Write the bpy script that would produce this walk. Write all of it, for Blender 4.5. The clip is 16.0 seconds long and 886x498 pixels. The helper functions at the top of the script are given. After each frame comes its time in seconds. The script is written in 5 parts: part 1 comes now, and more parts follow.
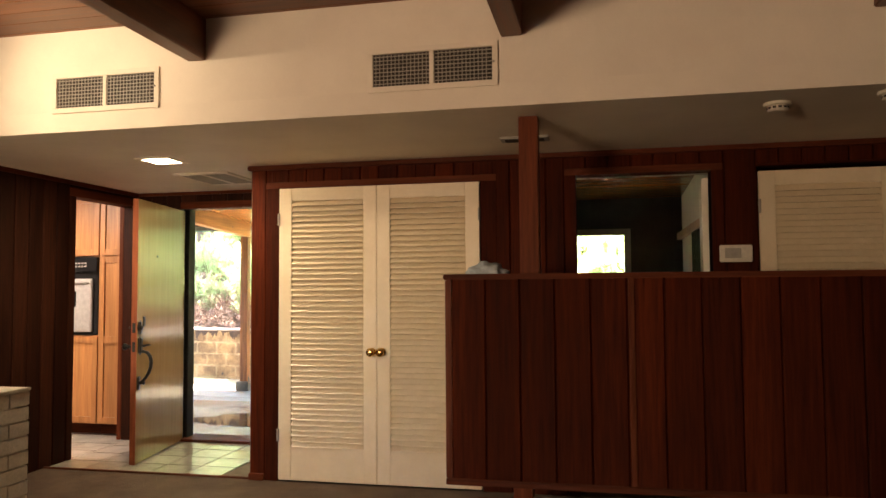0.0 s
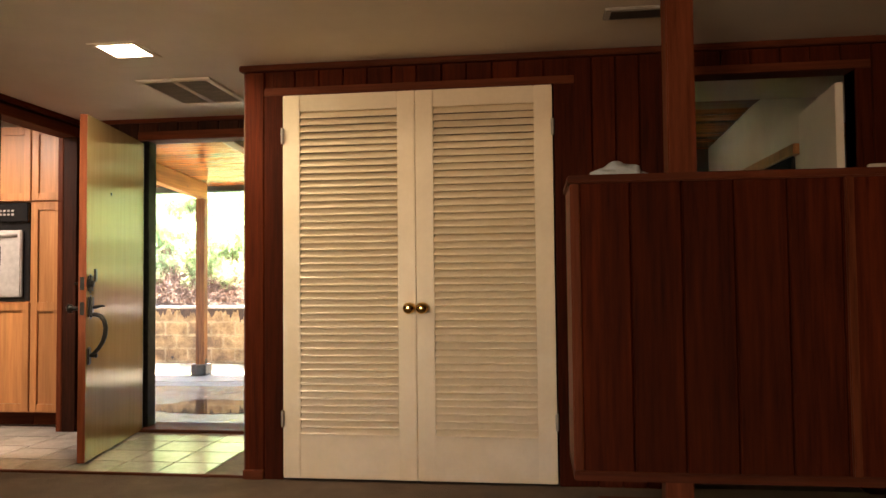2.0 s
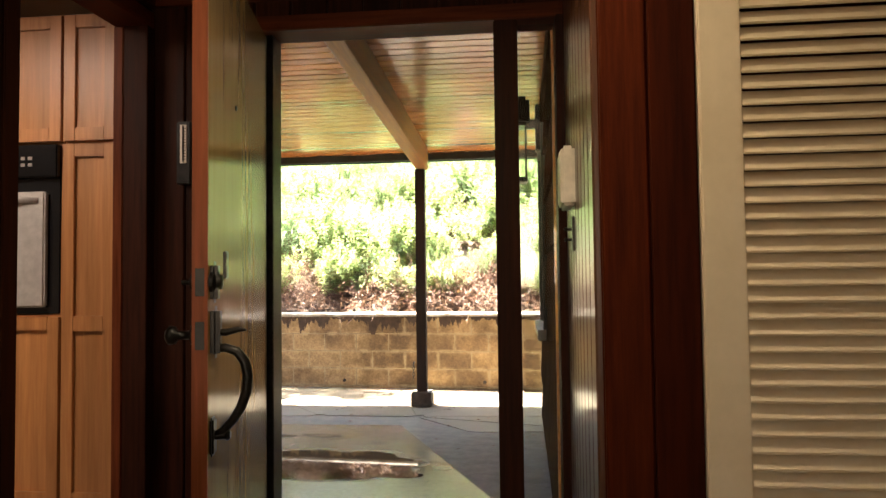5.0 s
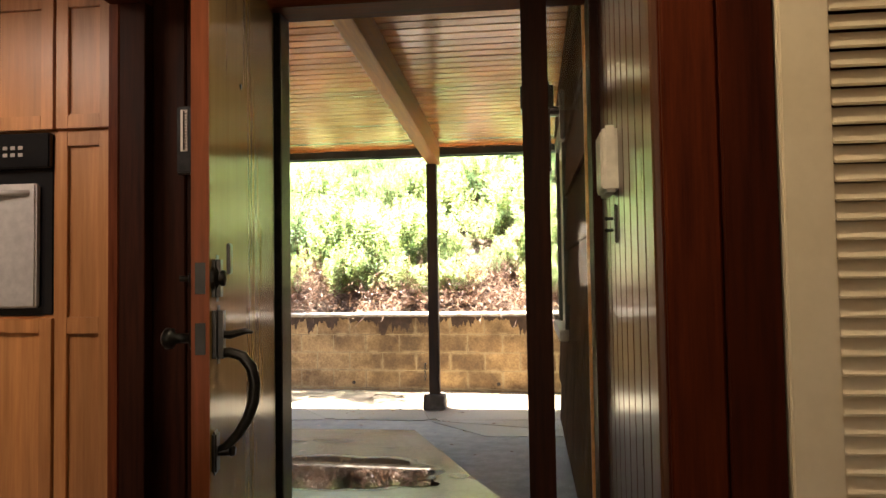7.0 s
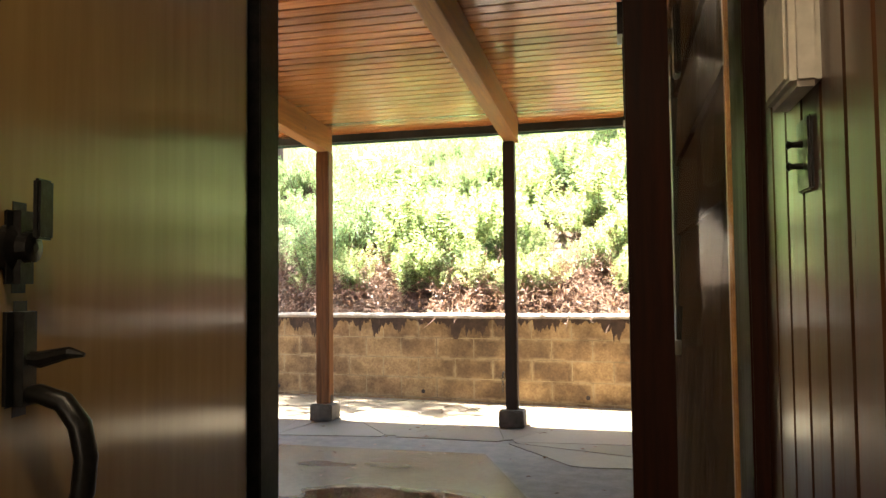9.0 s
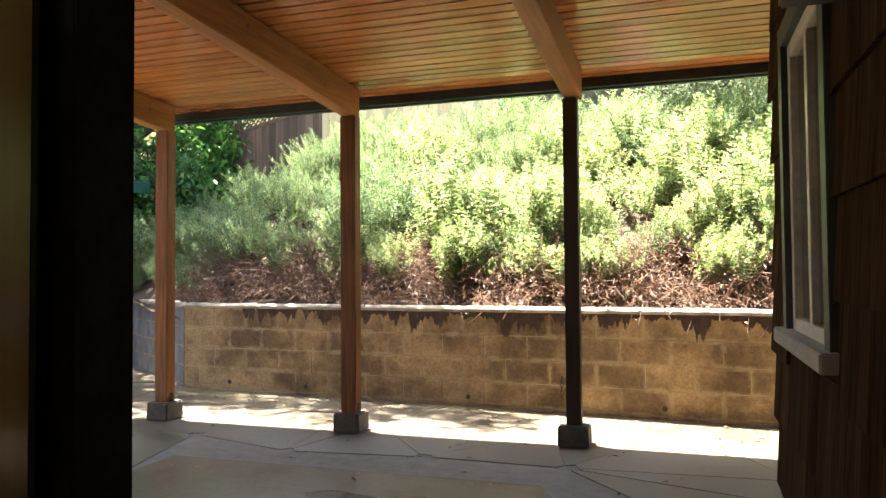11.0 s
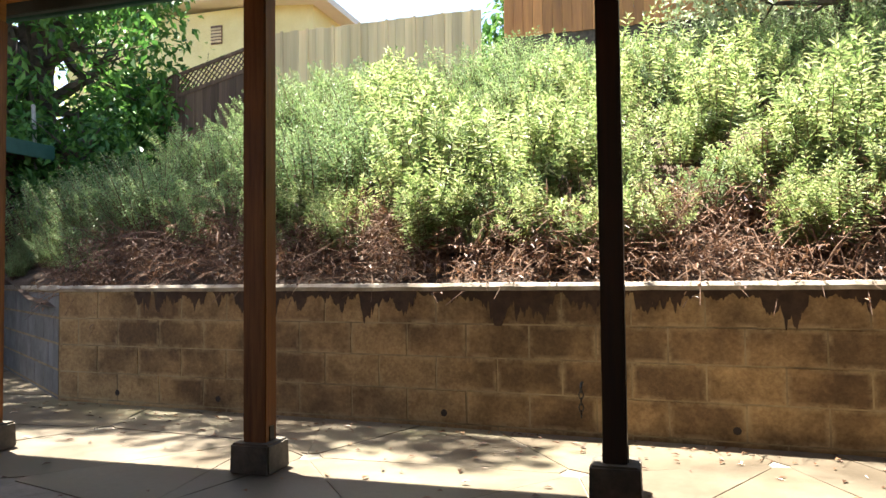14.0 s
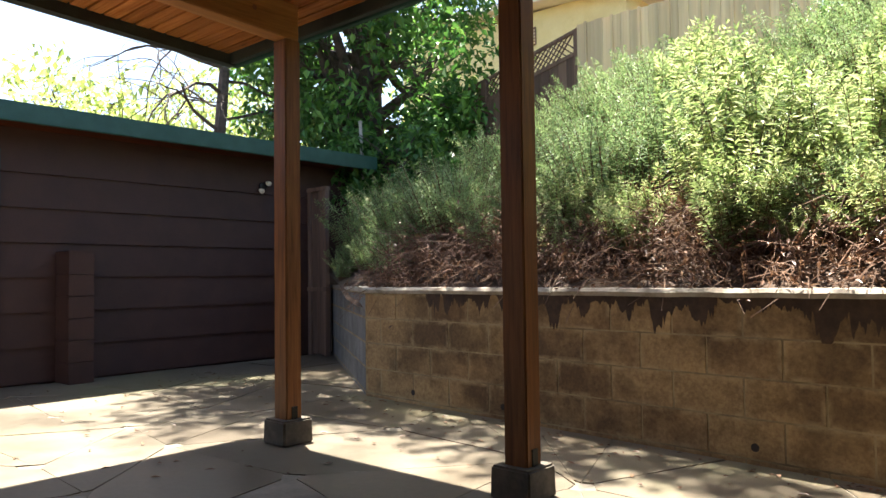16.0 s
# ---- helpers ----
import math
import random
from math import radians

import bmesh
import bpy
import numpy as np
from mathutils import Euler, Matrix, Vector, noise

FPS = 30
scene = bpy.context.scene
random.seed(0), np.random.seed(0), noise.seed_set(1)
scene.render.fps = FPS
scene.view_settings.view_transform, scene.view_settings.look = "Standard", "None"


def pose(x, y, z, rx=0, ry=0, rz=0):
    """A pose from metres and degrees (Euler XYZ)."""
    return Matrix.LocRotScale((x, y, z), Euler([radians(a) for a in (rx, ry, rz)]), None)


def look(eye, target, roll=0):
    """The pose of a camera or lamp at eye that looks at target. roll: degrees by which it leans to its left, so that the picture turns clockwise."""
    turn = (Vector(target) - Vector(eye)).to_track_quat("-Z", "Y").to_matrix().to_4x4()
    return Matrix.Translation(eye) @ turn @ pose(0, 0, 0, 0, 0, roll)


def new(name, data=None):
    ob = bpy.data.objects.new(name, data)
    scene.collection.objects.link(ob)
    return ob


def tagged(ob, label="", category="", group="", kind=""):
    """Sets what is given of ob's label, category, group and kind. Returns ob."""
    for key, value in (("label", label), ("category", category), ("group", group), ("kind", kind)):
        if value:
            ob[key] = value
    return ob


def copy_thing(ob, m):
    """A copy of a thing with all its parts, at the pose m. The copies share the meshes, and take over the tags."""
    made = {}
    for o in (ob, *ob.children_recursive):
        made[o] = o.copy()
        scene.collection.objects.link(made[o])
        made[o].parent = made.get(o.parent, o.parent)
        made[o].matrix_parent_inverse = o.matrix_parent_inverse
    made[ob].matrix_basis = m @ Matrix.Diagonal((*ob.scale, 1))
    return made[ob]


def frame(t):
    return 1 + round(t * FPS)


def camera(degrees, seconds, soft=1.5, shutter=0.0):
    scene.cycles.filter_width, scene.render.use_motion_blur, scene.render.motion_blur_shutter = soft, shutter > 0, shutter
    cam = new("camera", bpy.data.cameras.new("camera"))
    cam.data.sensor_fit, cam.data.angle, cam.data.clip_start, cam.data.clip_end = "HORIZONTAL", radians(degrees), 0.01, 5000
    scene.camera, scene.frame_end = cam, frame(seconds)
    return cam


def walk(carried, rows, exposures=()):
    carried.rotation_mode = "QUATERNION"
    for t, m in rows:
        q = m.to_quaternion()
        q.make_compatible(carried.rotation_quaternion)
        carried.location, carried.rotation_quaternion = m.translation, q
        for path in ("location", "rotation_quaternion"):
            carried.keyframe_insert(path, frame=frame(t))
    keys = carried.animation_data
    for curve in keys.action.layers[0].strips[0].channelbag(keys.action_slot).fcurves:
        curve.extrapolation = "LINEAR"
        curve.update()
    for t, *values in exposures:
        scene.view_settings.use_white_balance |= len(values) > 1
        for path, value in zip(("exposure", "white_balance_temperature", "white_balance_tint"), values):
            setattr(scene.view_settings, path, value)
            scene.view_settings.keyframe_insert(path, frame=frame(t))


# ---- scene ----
cam = camera(62.5, 16.0)
PATH = [
    (0, (0.131, -0.225, 1.403), (-0.288, 1.728, 1.51), -0.4),
    (0.5, (-0.035, -0.016, 1.335), (-0.398, 1.948, 1.437), -0.4),
    (1, (-0.217, 0.277, 1.221), (-0.506, 2.254, 1.319), -0.4),
    (1.5, (-0.451, 0.594, 1.157), (-0.704, 2.576, 1.246), -0.5),
    (2, (-0.788, 0.867, 1.112), (-1.04, 2.849, 1.191), -0.6),
    (2.5, (-1.226, 1.111, 1.125), (-1.483, 3.093, 1.195), -0.7),
    (3, (-1.674, 1.442, 1.109), (-1.93, 3.425, 1.187), -0.7),
    (3.5, (-2.078, 1.957, 1.118), (-2.327, 3.94, 1.195), -0.6),
    (4, (-2.398, 2.479, 1.11), (-2.644, 4.463, 1.19), -0.6),
    (6.3, (-2.694, 3.151, 1.089), (-2.882, 5.141, 1.173), -0.7),
    (6.5, (-2.708, 3.164, 1.086), (-2.922, 5.151, 1.169), -0.9),
    (7, (-2.712, 3.256, 1.087), (-2.948, 5.24, 1.171), -0.9),
    (7.5, (-2.717, 3.448, 1.092), (-2.982, 5.428, 1.175), -0.9),
    (8, (-2.735, 3.737, 1.094), (-3.049, 5.71, 1.178), -0.8),
    (8.5, (-2.756, 4.014, 1.082), (-3.114, 5.98, 1.164), -0.6),
    (9, (-2.745, 4.264, 1.05), (-3.22, 6.203, 1.138), -0.6),
    (9.5, (-2.773, 4.492, 1.05), (-3.313, 6.416, 1.129), -0.6),
    (12, (-3.156, 5.944, 0.95), (-3.781, 7.842, 1.011), -0.4),
    (12.5, (-3.27, 6.27, 0.843), (-3.855, 8.182, 0.92), -0.4),
    (13, (-3.352, 6.621, 0.768), (-3.84, 8.559, 0.849), -0.4),
    (13.5, (-3.427, 6.956, 0.753), (-3.858, 8.908, 0.828), -0.5),
    (14, (-3.482, 7.252, 0.755), (-4.046, 9.169, 0.831), -0.6),
    (14.5, (-3.509, 7.453, 0.761), (-4.25, 9.309, 0.837), -0.4),
    (15, (-3.524, 7.601, 0.754), (-4.473, 9.359, 0.836), -0.7),
    (15.5, (-3.496, 7.73, 0.765), (-4.645, 9.361, 0.848), -0.7),
    (16, (-3.46, 7.81, 0.79), (-4.79, 9.3, 0.868), -0.7),
]
walk(cam, [(t, look(eye, target, roll)) for t, eye, target, roll in PATH],
     exposures=[(0, 6.25), (2, 6.15), (3.5, 5.3), (4, 5.0), (7, 4.75), (9.5, 4.4), (10.8, 3.85), (12, 3.45), (14, 2.88), (16, 2.7)])

# ---- world, sun and large lights ----
SUN_TO = Vector((-0.85, 0.40, 2.57)).normalized()
world = bpy.data.worlds.new("sky")
scene.world = world
world.use_nodes = True
wt = world.node_tree
sky = wt.nodes.new("ShaderNodeTexSky")
sky.sky_type, sky.sun_disc = "NISHITA", False
sky.sun_elevation = math.asin(SUN_TO.z)
sky.sun_rotation = math.atan2(SUN_TO.x, SUN_TO.y)
sky.dust_density = 2.0
wt.links.new(sky.outputs[0], wt.nodes["Background"].inputs[0])
wt.nodes["Background"].inputs[1].default_value = 0.06
sun = new("sun", bpy.data.lights.new("sun", "SUN"))
sun.data.energy, sun.data.angle, sun.data.color = 5.0, radians(0.6), (1.0, 0.95, 0.86)
sun.rotation_euler = SUN_TO.to_track_quat("Z", "Y").to_euler()


def lamp(name, kind, where, energy, colour, size=0.2, size_y=None, aim=None):
    d = bpy.data.lights.new(name, kind)
    d.energy, d.color = energy, colour
    if kind == "AREA":
        d.size = size
        if size_y:
            d.shape, d.size_y = "RECTANGLE", size_y
    elif kind == "SPOT":
        d.spot_size, d.spot_blend, d.shadow_soft_size = radians(95), 0.9, size
    else:
        d.shadow_soft_size = size
    ob = new(name, d)
    ob.matrix_world = look(where, aim or (where[0], where[1] - 1e-4, where[2] - 1))
    return ob


# sky light through the window behind the walker, and the lamps of the room
lamp("window_light", "AREA", (-3.2, -3.9, 1.5), 3.0, (1.0, 0.70, 0.43), 1.56, 1.08, (-2.3, 0.0, 1.7))
lamp("downlight_glow", "AREA", (-2.92, 4.43, 2.31), 0.5, (1.0, 0.80, 0.52), 0.16)
lamp("track_glow", "SPOT", (-3.05, 2.35, 2.66), 0.9, (1.0, 0.78, 0.5), 0.04, aim=(-2.7, 3.45, 2.5))
lamp("kitchen_glow", "AREA", (-5.2, 4.9, 2.40), 1.45, (1.0, 0.80, 0.66), 0.9)

# ---- materials ----
MATS = {}


def material(name, build):
    if name not in MATS:
        m = bpy.data.materials.new(name)
        m.use_nodes = True
        MATS[name] = m
        build(m.node_tree, m.node_tree.nodes["Principled BSDF"])
    return MATS[name]


def node(nt, kind, **values):
    n = nt.nodes.new(kind)
    for k, v in values.items():
        n.inputs[k].default_value = v
    return n


def ramp(nt, fac, stops):
    r = nt.nodes.new("ShaderNodeValToRGB")
    e = r.color_ramp.elements
    while len(e) < len(stops):
        e.new(0.5)
    for el, (p, c) in zip(e, stops):
        el.position, el.color = p, (*c, 1)
    nt.links.new(fac, r.inputs[0])
    return r.outputs[0]


def mixed(nt, kind, fac, a, b):
    m = nt.nodes.new("ShaderNodeMix")
    m.data_type, m.blend_type = "RGBA", kind
    for sock, v in ((m.inputs[0], fac), (m.inputs[6], a), (m.inputs[7], b)):
        if isinstance(v, (int, float)):
            sock.default_value = v
        elif isinstance(v, tuple):
            sock.default_value = (*v, 1)
        else:
            nt.links.new(v, sock)
    return m.outputs[2]


def coords(nt, stretch, island=False):
    """Object coordinates, stretched along the grain and shifted for each piece."""
    tc = nt.nodes.new("ShaderNodeTexCoord")
    mp = nt.nodes.new("ShaderNodeMapping")
    mp.inputs["Scale"].default_value = stretch
    nt.links.new(tc.outputs["Object"], mp.inputs["Vector"])
    if island:
        rnd = nt.nodes.new("ShaderNodeNewGeometry").outputs["Random Per Island"]
    else:
        rnd = nt.nodes.new("ShaderNodeObjectInfo").outputs["Random"]
    mul = nt.nodes.new("ShaderNodeMath")
    mul.operation = "MULTIPLY"
    mul.inputs[1].default_value = 37.0
    nt.links.new(rnd, mul.inputs[0])
    nt.links.new(mul.outputs[0], mp.inputs["Location"])
    return mp.outputs[0], rnd


def noise_tex(nt, vec, scale, detail=5.0, rough=0.6):
    n = node(nt, "ShaderNodeTexNoise", Scale=scale, Detail=detail, Roughness=rough)
    nt.links.new(vec, n.inputs["Vector"])
    return n.outputs["Fac"]


def bump(nt, bsdf, height, strength, dist=0.01):
    b = node(nt, "ShaderNodeBump", Strength=strength, Distance=dist)
    nt.links.new(height, b.inputs["Height"])
    nt.links.new(b.outputs[0], bsdf.inputs["Normal"])


def wood(name, dark, light, axis="z", rough=0.4, island=False, vary=0.5, coat=0.0, grain=1.0, spec=0.5, relief=0.15, bands=0.7):
    def build(nt, p):
        long = {"x": (1.2, 22, 22), "y": (22, 1.2, 22), "z": (22, 22, 1.2)}[axis]
        vec, rnd = coords(nt, tuple(v * grain for v in long), island)
        fine = noise_tex(nt, vec, 2.2, 7, 0.65)
        wide = noise_tex(nt, vec, 0.35, 3, 0.5)
        col = ramp(nt, fine, ((0.3, dark), (0.7, light)))
        col = mixed(nt, "MULTIPLY", bands, col, ramp(nt, wide, ((0.3, (0.55,) * 3), (0.65, (1.1,) * 3))))
        col = mixed(nt, "MULTIPLY", vary, col, ramp(nt, rnd, ((0.0, (0.45, 0.42, 0.4)), (1.0, (1.15, 1.1, 1.05)))))
        nt.links.new(col, p.inputs["Base Color"])
        nt.links.new(ramp(nt, fine, ((0.2, (rough * 0.75,) * 3), (0.8, (min(1, rough * 1.3),) * 3))), p.inputs["Roughness"])
        p.inputs["Coat Weight"].default_value = coat
        p.inputs["Specular IOR Level"].default_value = spec
        p.inputs["Coat Roughness"].default_value = 0.15
        bump(nt, p, fine, relief, 0.004)
    return material(name, build)


def mottled(name, a, b, scale=6.0, rough=0.8, bumps=0.2, fine=60.0, island=False, vary=0.3, metal=0.0, dist=0.005, speck=0.5):
    def build(nt, p):
        vec, rnd = coords(nt, (1, 1, 1), island)
        big, small = noise_tex(nt, vec, scale, 5), noise_tex(nt, vec, fine, 3)
        col = ramp(nt, big, ((0.35, a), (0.68, b)))
        col = mixed(nt, "MULTIPLY", speck, col, ramp(nt, small, ((0.3, (0.7,) * 3), (0.7, (1.1,) * 3))))
        col = mixed(nt, "MULTIPLY", vary, col, ramp(nt, rnd, ((0.0, (0.6,) * 3), (1.0, (1.15,) * 3))))
        nt.links.new(col, p.inputs["Base Color"])
        p.inputs["Roughness"].default_value = rough
        p.inputs["Metallic"].default_value = metal
        if bumps:
            bump(nt, p, small, bumps, dist)
    return material(name, build)


def leafy(name, a, b, c, glow=0.45):
    """Leaf: light reflected and light let through, varied leaf by leaf."""
    def build(nt, p):
        rnd = nt.nodes.new("ShaderNodeNewGeometry").outputs["Random Per Island"]
        orn = nt.nodes.new("ShaderNodeObjectInfo").outputs["Random"]
        col = ramp(nt, rnd, ((0.0, a), (0.5, b), (1.0, c)))
        col = mixed(nt, "MULTIPLY", 0.5, col, ramp(nt, orn, ((0.0, (0.6, 0.65, 0.55)), (1.0, (1.2, 1.15, 1.0)))))
        nt.links.new(col, p.inputs["Base Color"])
        p.inputs["Roughness"].default_value = 0.5
        tr = nt.nodes.new("ShaderNodeBsdfTranslucent")
        nt.links.new(col, tr.inputs[0])
        mx = nt.nodes.new("ShaderNodeMixShader")
        mx.inputs[0].default_value = glow
        nt.links.new(p.outputs[0], mx.inputs[1])
        nt.links.new(tr.outputs[0], mx.inputs[2])
        nt.links.new(mx.outputs[0], nt.nodes["Material Output"].inputs[0])
    return material(name, build)


def pane(name, tint=(0.9, 0.95, 0.93)):
    def build(nt, p):
        p.inputs["Base Color"].default_value = (*tint, 1)
        p.inputs["Roughness"].default_value = 0.02
        p.inputs["Transmission Weight"].default_value = 1.0
        p.inputs["IOR"].default_value = 1.45
    return material(name, build)


def lit(name, colour, strength):
    def build(nt, p):
        p.inputs["Base Color"].default_value = (*colour, 1)
        p.inputs["Emission Color"].default_value = (*colour, 1)
        p.inputs["Emission Strength"].default_value = strength
    return material(name, build)


def siding_block(name):
    """Concrete block: tan, with dark stains and paler mortar dust."""
    def build(nt, p):
        vec, rnd = coords(nt, (1, 1, 1))
        geo = nt.nodes.new("ShaderNodeNewGeometry")
        wide = noise_tex(nt, geo.outputs["Position"], 1.6, 5, 0.6)
        fine = noise_tex(nt, vec, 45, 6, 0.7)
        blot = noise_tex(nt, geo.outputs["Position"], 5.5, 7, 0.7)
        col = ramp(nt, fine, ((0.3, (0.245, 0.158, 0.075)), (0.7, (0.44, 0.315, 0.16))))
        col = mixed(nt, "MULTIPLY", 0.85, col, ramp(nt, rnd, ((0.0, (0.78, 0.70, 0.63)), (0.5, (0.94, 0.9, 0.84)), (1.0, (1.15, 1.1, 1.0)))))
        col = mixed(nt, "MULTIPLY", 0.9, col, ramp(nt, wide, ((0.40, (0.38, 0.355, 0.34)), (0.56, (1.0, 1.0, 1.0)))))
        col = mixed(nt, "MULTIPLY", 0.85, col, ramp(nt, blot, ((0.34, (0.55, 0.5, 0.46)), (0.6, (1.15, 1.12, 1.08)))))
        # mortar dust smeared over the edges of each block
        sep = nt.nodes.new("ShaderNodeSeparateXYZ")
        tc = nt.nodes.new("ShaderNodeTexCoord")
        nt.links.new(tc.outputs["Object"], sep.inputs[0])
        edges = []
        for out, mid, half, start in ((0, 0.2, 0.195, 0.86), (2, 0.103, 0.098, 0.72)):
            sub = nt.nodes.new("ShaderNodeMath")
            sub.operation, sub.inputs[1].default_value = "SUBTRACT", mid
            nt.links.new(sep.outputs[out], sub.inputs[0])
            ab = nt.nodes.new("ShaderNodeMath")
            ab.operation = "ABSOLUTE"
            nt.links.new(sub.outputs[0], ab.inputs[0])
            rg = node(nt, "ShaderNodeMapRange")
            rg.inputs[1].default_value, rg.inputs[2].default_value = half * start, half
            nt.links.new(ab.outputs[0], rg.inputs[0])
            edges.append(rg.outputs[0])
        mx = nt.nodes.new("ShaderNodeMath")
        mx.operation = "MAXIMUM"
        nt.links.new(edges[0], mx.inputs[0])
        nt.links.new(edges[1], mx.inputs[1])
        smear = nt.nodes.new("ShaderNodeMath")
        smear.operation = "MULTIPLY"
        nt.links.new(mx.outputs[0], smear.inputs[0])
        nt.links.new(ramp(nt, noise_tex(nt, geo.outputs["Position"], 9.0, 5, 0.7), ((0.42, (0,) * 3), (0.62, (0.75,) * 3))), smear.inputs[1])
        col = mixed(nt, "MIX", smear.outputs[0], col, (0.47, 0.35, 0.185))
        nt.links.new(col, p.inputs["Base Color"])
        p.inputs["Roughness"].default_value = 0.9
        bump(nt, p, fine, 0.5, 0.006)
    return material(name, build)


def patio_stone(name, a, b, gloss=0.55, vary=0.5):
    def build(nt, p):
        vec, rnd = coords(nt, (1, 1, 1))
        geo = nt.nodes.new("ShaderNodeNewGeometry")
        wide = noise_tex(nt, geo.outputs["Position"], 1.1, 6, 0.6)
        moss = noise_tex(nt, geo.outputs["Position"], 0.55, 4, 0.6)
        fine = noise_tex(nt, vec, 30, 6, 0.7)
        col = ramp(nt, wide, ((0.3, a), (0.7, b)))
        col = mixed(nt, "MULTIPLY", 0.45, col, ramp(nt, fine, ((0.25, (0.55,) * 3), (0.7, (1.15,) * 3))))
        col = mixed(nt, "MULTIPLY", vary, col, ramp(nt, rnd, ((0.0, (0.65, 0.6, 0.55)), (0.5, (0.95, 0.95, 0.95)), (1.0, (1.2, 1.1, 0.95)))))
        col = mixed(nt, "MIX", ramp(nt, moss, ((0.52, (0,) * 3), (0.68, (0.5,) * 3))), col, (0.12, 0.125, 0.04))
        nt.links.new(col, p.inputs["Base Color"])
        nt.links.new(ramp(nt, wide, ((0.3, (gloss * 0.7,) * 3), (0.7, (gloss * 1.25,) * 3))), p.inputs["Roughness"])
        bump(nt, p, fine, 0.25, 0.006)
    return material(name, build)


def satin_door(name):
    """Smooth varnished veneer: upright grain that spreads reflections sideways."""
    def build(nt, p):
        vec, rnd = coords(nt, (9, 9, 0.5))
        fine = noise_tex(nt, vec, 2.2, 7, 0.65)
        col = ramp(nt, fine, ((0.3, (0.25, 0.15, 0.052)), (0.7, (0.31, 0.195, 0.075))))
        nt.links.new(col, p.inputs["Base Color"])
        p.inputs["Roughness"].default_value = 0.24
        p.inputs["IOR"].default_value = 1.9
        p.inputs["Anisotropic"].default_value = 0.95
        p.inputs["Anisotropic Rotation"].default_value = 0.0
        tg = nt.nodes.new("ShaderNodeTangent")
        tg.direction_type, tg.axis = "RADIAL", "Z"
        nt.links.new(tg.outputs[0], p.inputs["Tangent"])
    return material(name, build)


PANEL = wood("redwood_paneling", (0.032, 0.0055, 0.0018), (0.092, 0.0165, 0.0048), "z", 0.65, vary=0.5, spec=0.05)
PANEL_X = wood("redwood_trim", (0.06, 0.014, 0.006), (0.14, 0.036, 0.014), "x", 0.6, vary=0.3, spec=0.08)
PANEL_Y = wood("redwood_trim_deep", (0.06, 0.014, 0.006), (0.14, 0.036, 0.014), "y", 0.6, vary=0.3, spec=0.08)
POSTWOOD = wood("redwood_post", (0.08, 0.019, 0.008), (0.19, 0.052, 0.02), "z", 0.45, vary=0.2, spec=0.06)
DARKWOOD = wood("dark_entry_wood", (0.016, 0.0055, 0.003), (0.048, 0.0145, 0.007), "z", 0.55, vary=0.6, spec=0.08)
ENTRYWOOD = wood("varnished_entry_board", (0.055, 0.020, 0.008), (0.135, 0.052, 0.021), "z", 0.32, vary=0.4, coat=0.4, relief=0.05)
CABINET = wood("orange_maple", (0.42, 0.17, 0.055), (0.60, 0.28, 0.10), "z", 0.38, vary=0.25)
DOORFACE = satin_door("varnished_door")
DOOREDGE = wood("red_door_edge", (0.16, 0.045, 0.02), (0.28, 0.08, 0.035), "z", 0.4, vary=0.0, spec=0.12)
PLASTER = mottled("warm_white_plaster", (0.72, 0.64, 0.53), (0.78, 0.70, 0.58), 3.0, 0.85, 0.06, 90, vary=0.0, speck=0.06)
WHITE = mottled("cream_gloss_paint", (0.70, 0.58, 0.40), (0.76, 0.64, 0.46), 5.0, 0.42, 0.04, 40, vary=0.12, speck=0.06)
CARPET = mottled("brown_carpet", (0.09, 0.055, 0.035), (0.15, 0.095, 0.06), 4.0, 0.95, 0.9, 260, vary=0.0, dist=0.01)
TILE = mottled("grey_floor_tile", (0.36, 0.33, 0.28), (0.50, 0.46, 0.40), 4.0, 0.18, 0.05, 40, vary=0.3)
GROUT = mottled("grout", (0.16, 0.13, 0.10), (0.24, 0.20, 0.15), 12.0, 0.9, 0.3, 90)
CREAMBRICK = mottled("painted_cream_brick", (0.62, 0.54, 0.42), (0.74, 0.66, 0.54), 8.0, 0.6, 0.5, 70, vary=0.25)
BRASS = mottled("polished_brass", (0.75, 0.48, 0.14), (0.85, 0.57, 0.2), 5, 0.14, 0, 20, vary=0, metal=1.0)
BLACK = mottled("black_iron", (0.012, 0.011, 0.01), (0.03, 0.028, 0.025), 20, 0.35, 0.1, 80, vary=0, metal=0.6)
BLACKGLOSS = mottled("black_enamel", (0.008, 0.008, 0.009), (0.014, 0.014, 0.015), 5, 0.15, 0, 30, vary=0)
STEEL = mottled("brushed_steel", (0.52, 0.49, 0.46), (0.60, 0.57, 0.53), 5, 0.42, 0, 30, vary=0, metal=0.45)
DARKPOST = wood("dark_stained_post", (0.018, 0.008, 0.004), (0.05, 0.02, 0.009), "z", 0.5, vary=0.2)
DARKGAP = mottled("dark_duct", (0.02, 0.014, 0.01), (0.045, 0.03, 0.022), 5, 0.8, 0, 30, vary=0)
PLASTIC = mottled("ivory_plastic", (0.60, 0.54, 0.44), (0.68, 0.62, 0.52), 5, 0.45, 0, 30, vary=0)
GREYPLATE = mottled("grey_metal_grille", (0.30, 0.27, 0.23), (0.38, 0.34, 0.29), 5, 0.5, 0, 30, vary=0)
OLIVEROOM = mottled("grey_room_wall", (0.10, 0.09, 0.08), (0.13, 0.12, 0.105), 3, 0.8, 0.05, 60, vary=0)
CEILWOOD = wood("stained_ceiling_board", (0.20, 0.06, 0.02), (0.36, 0.13, 0.05), "x", 0.4, island=True, vary=0.55)
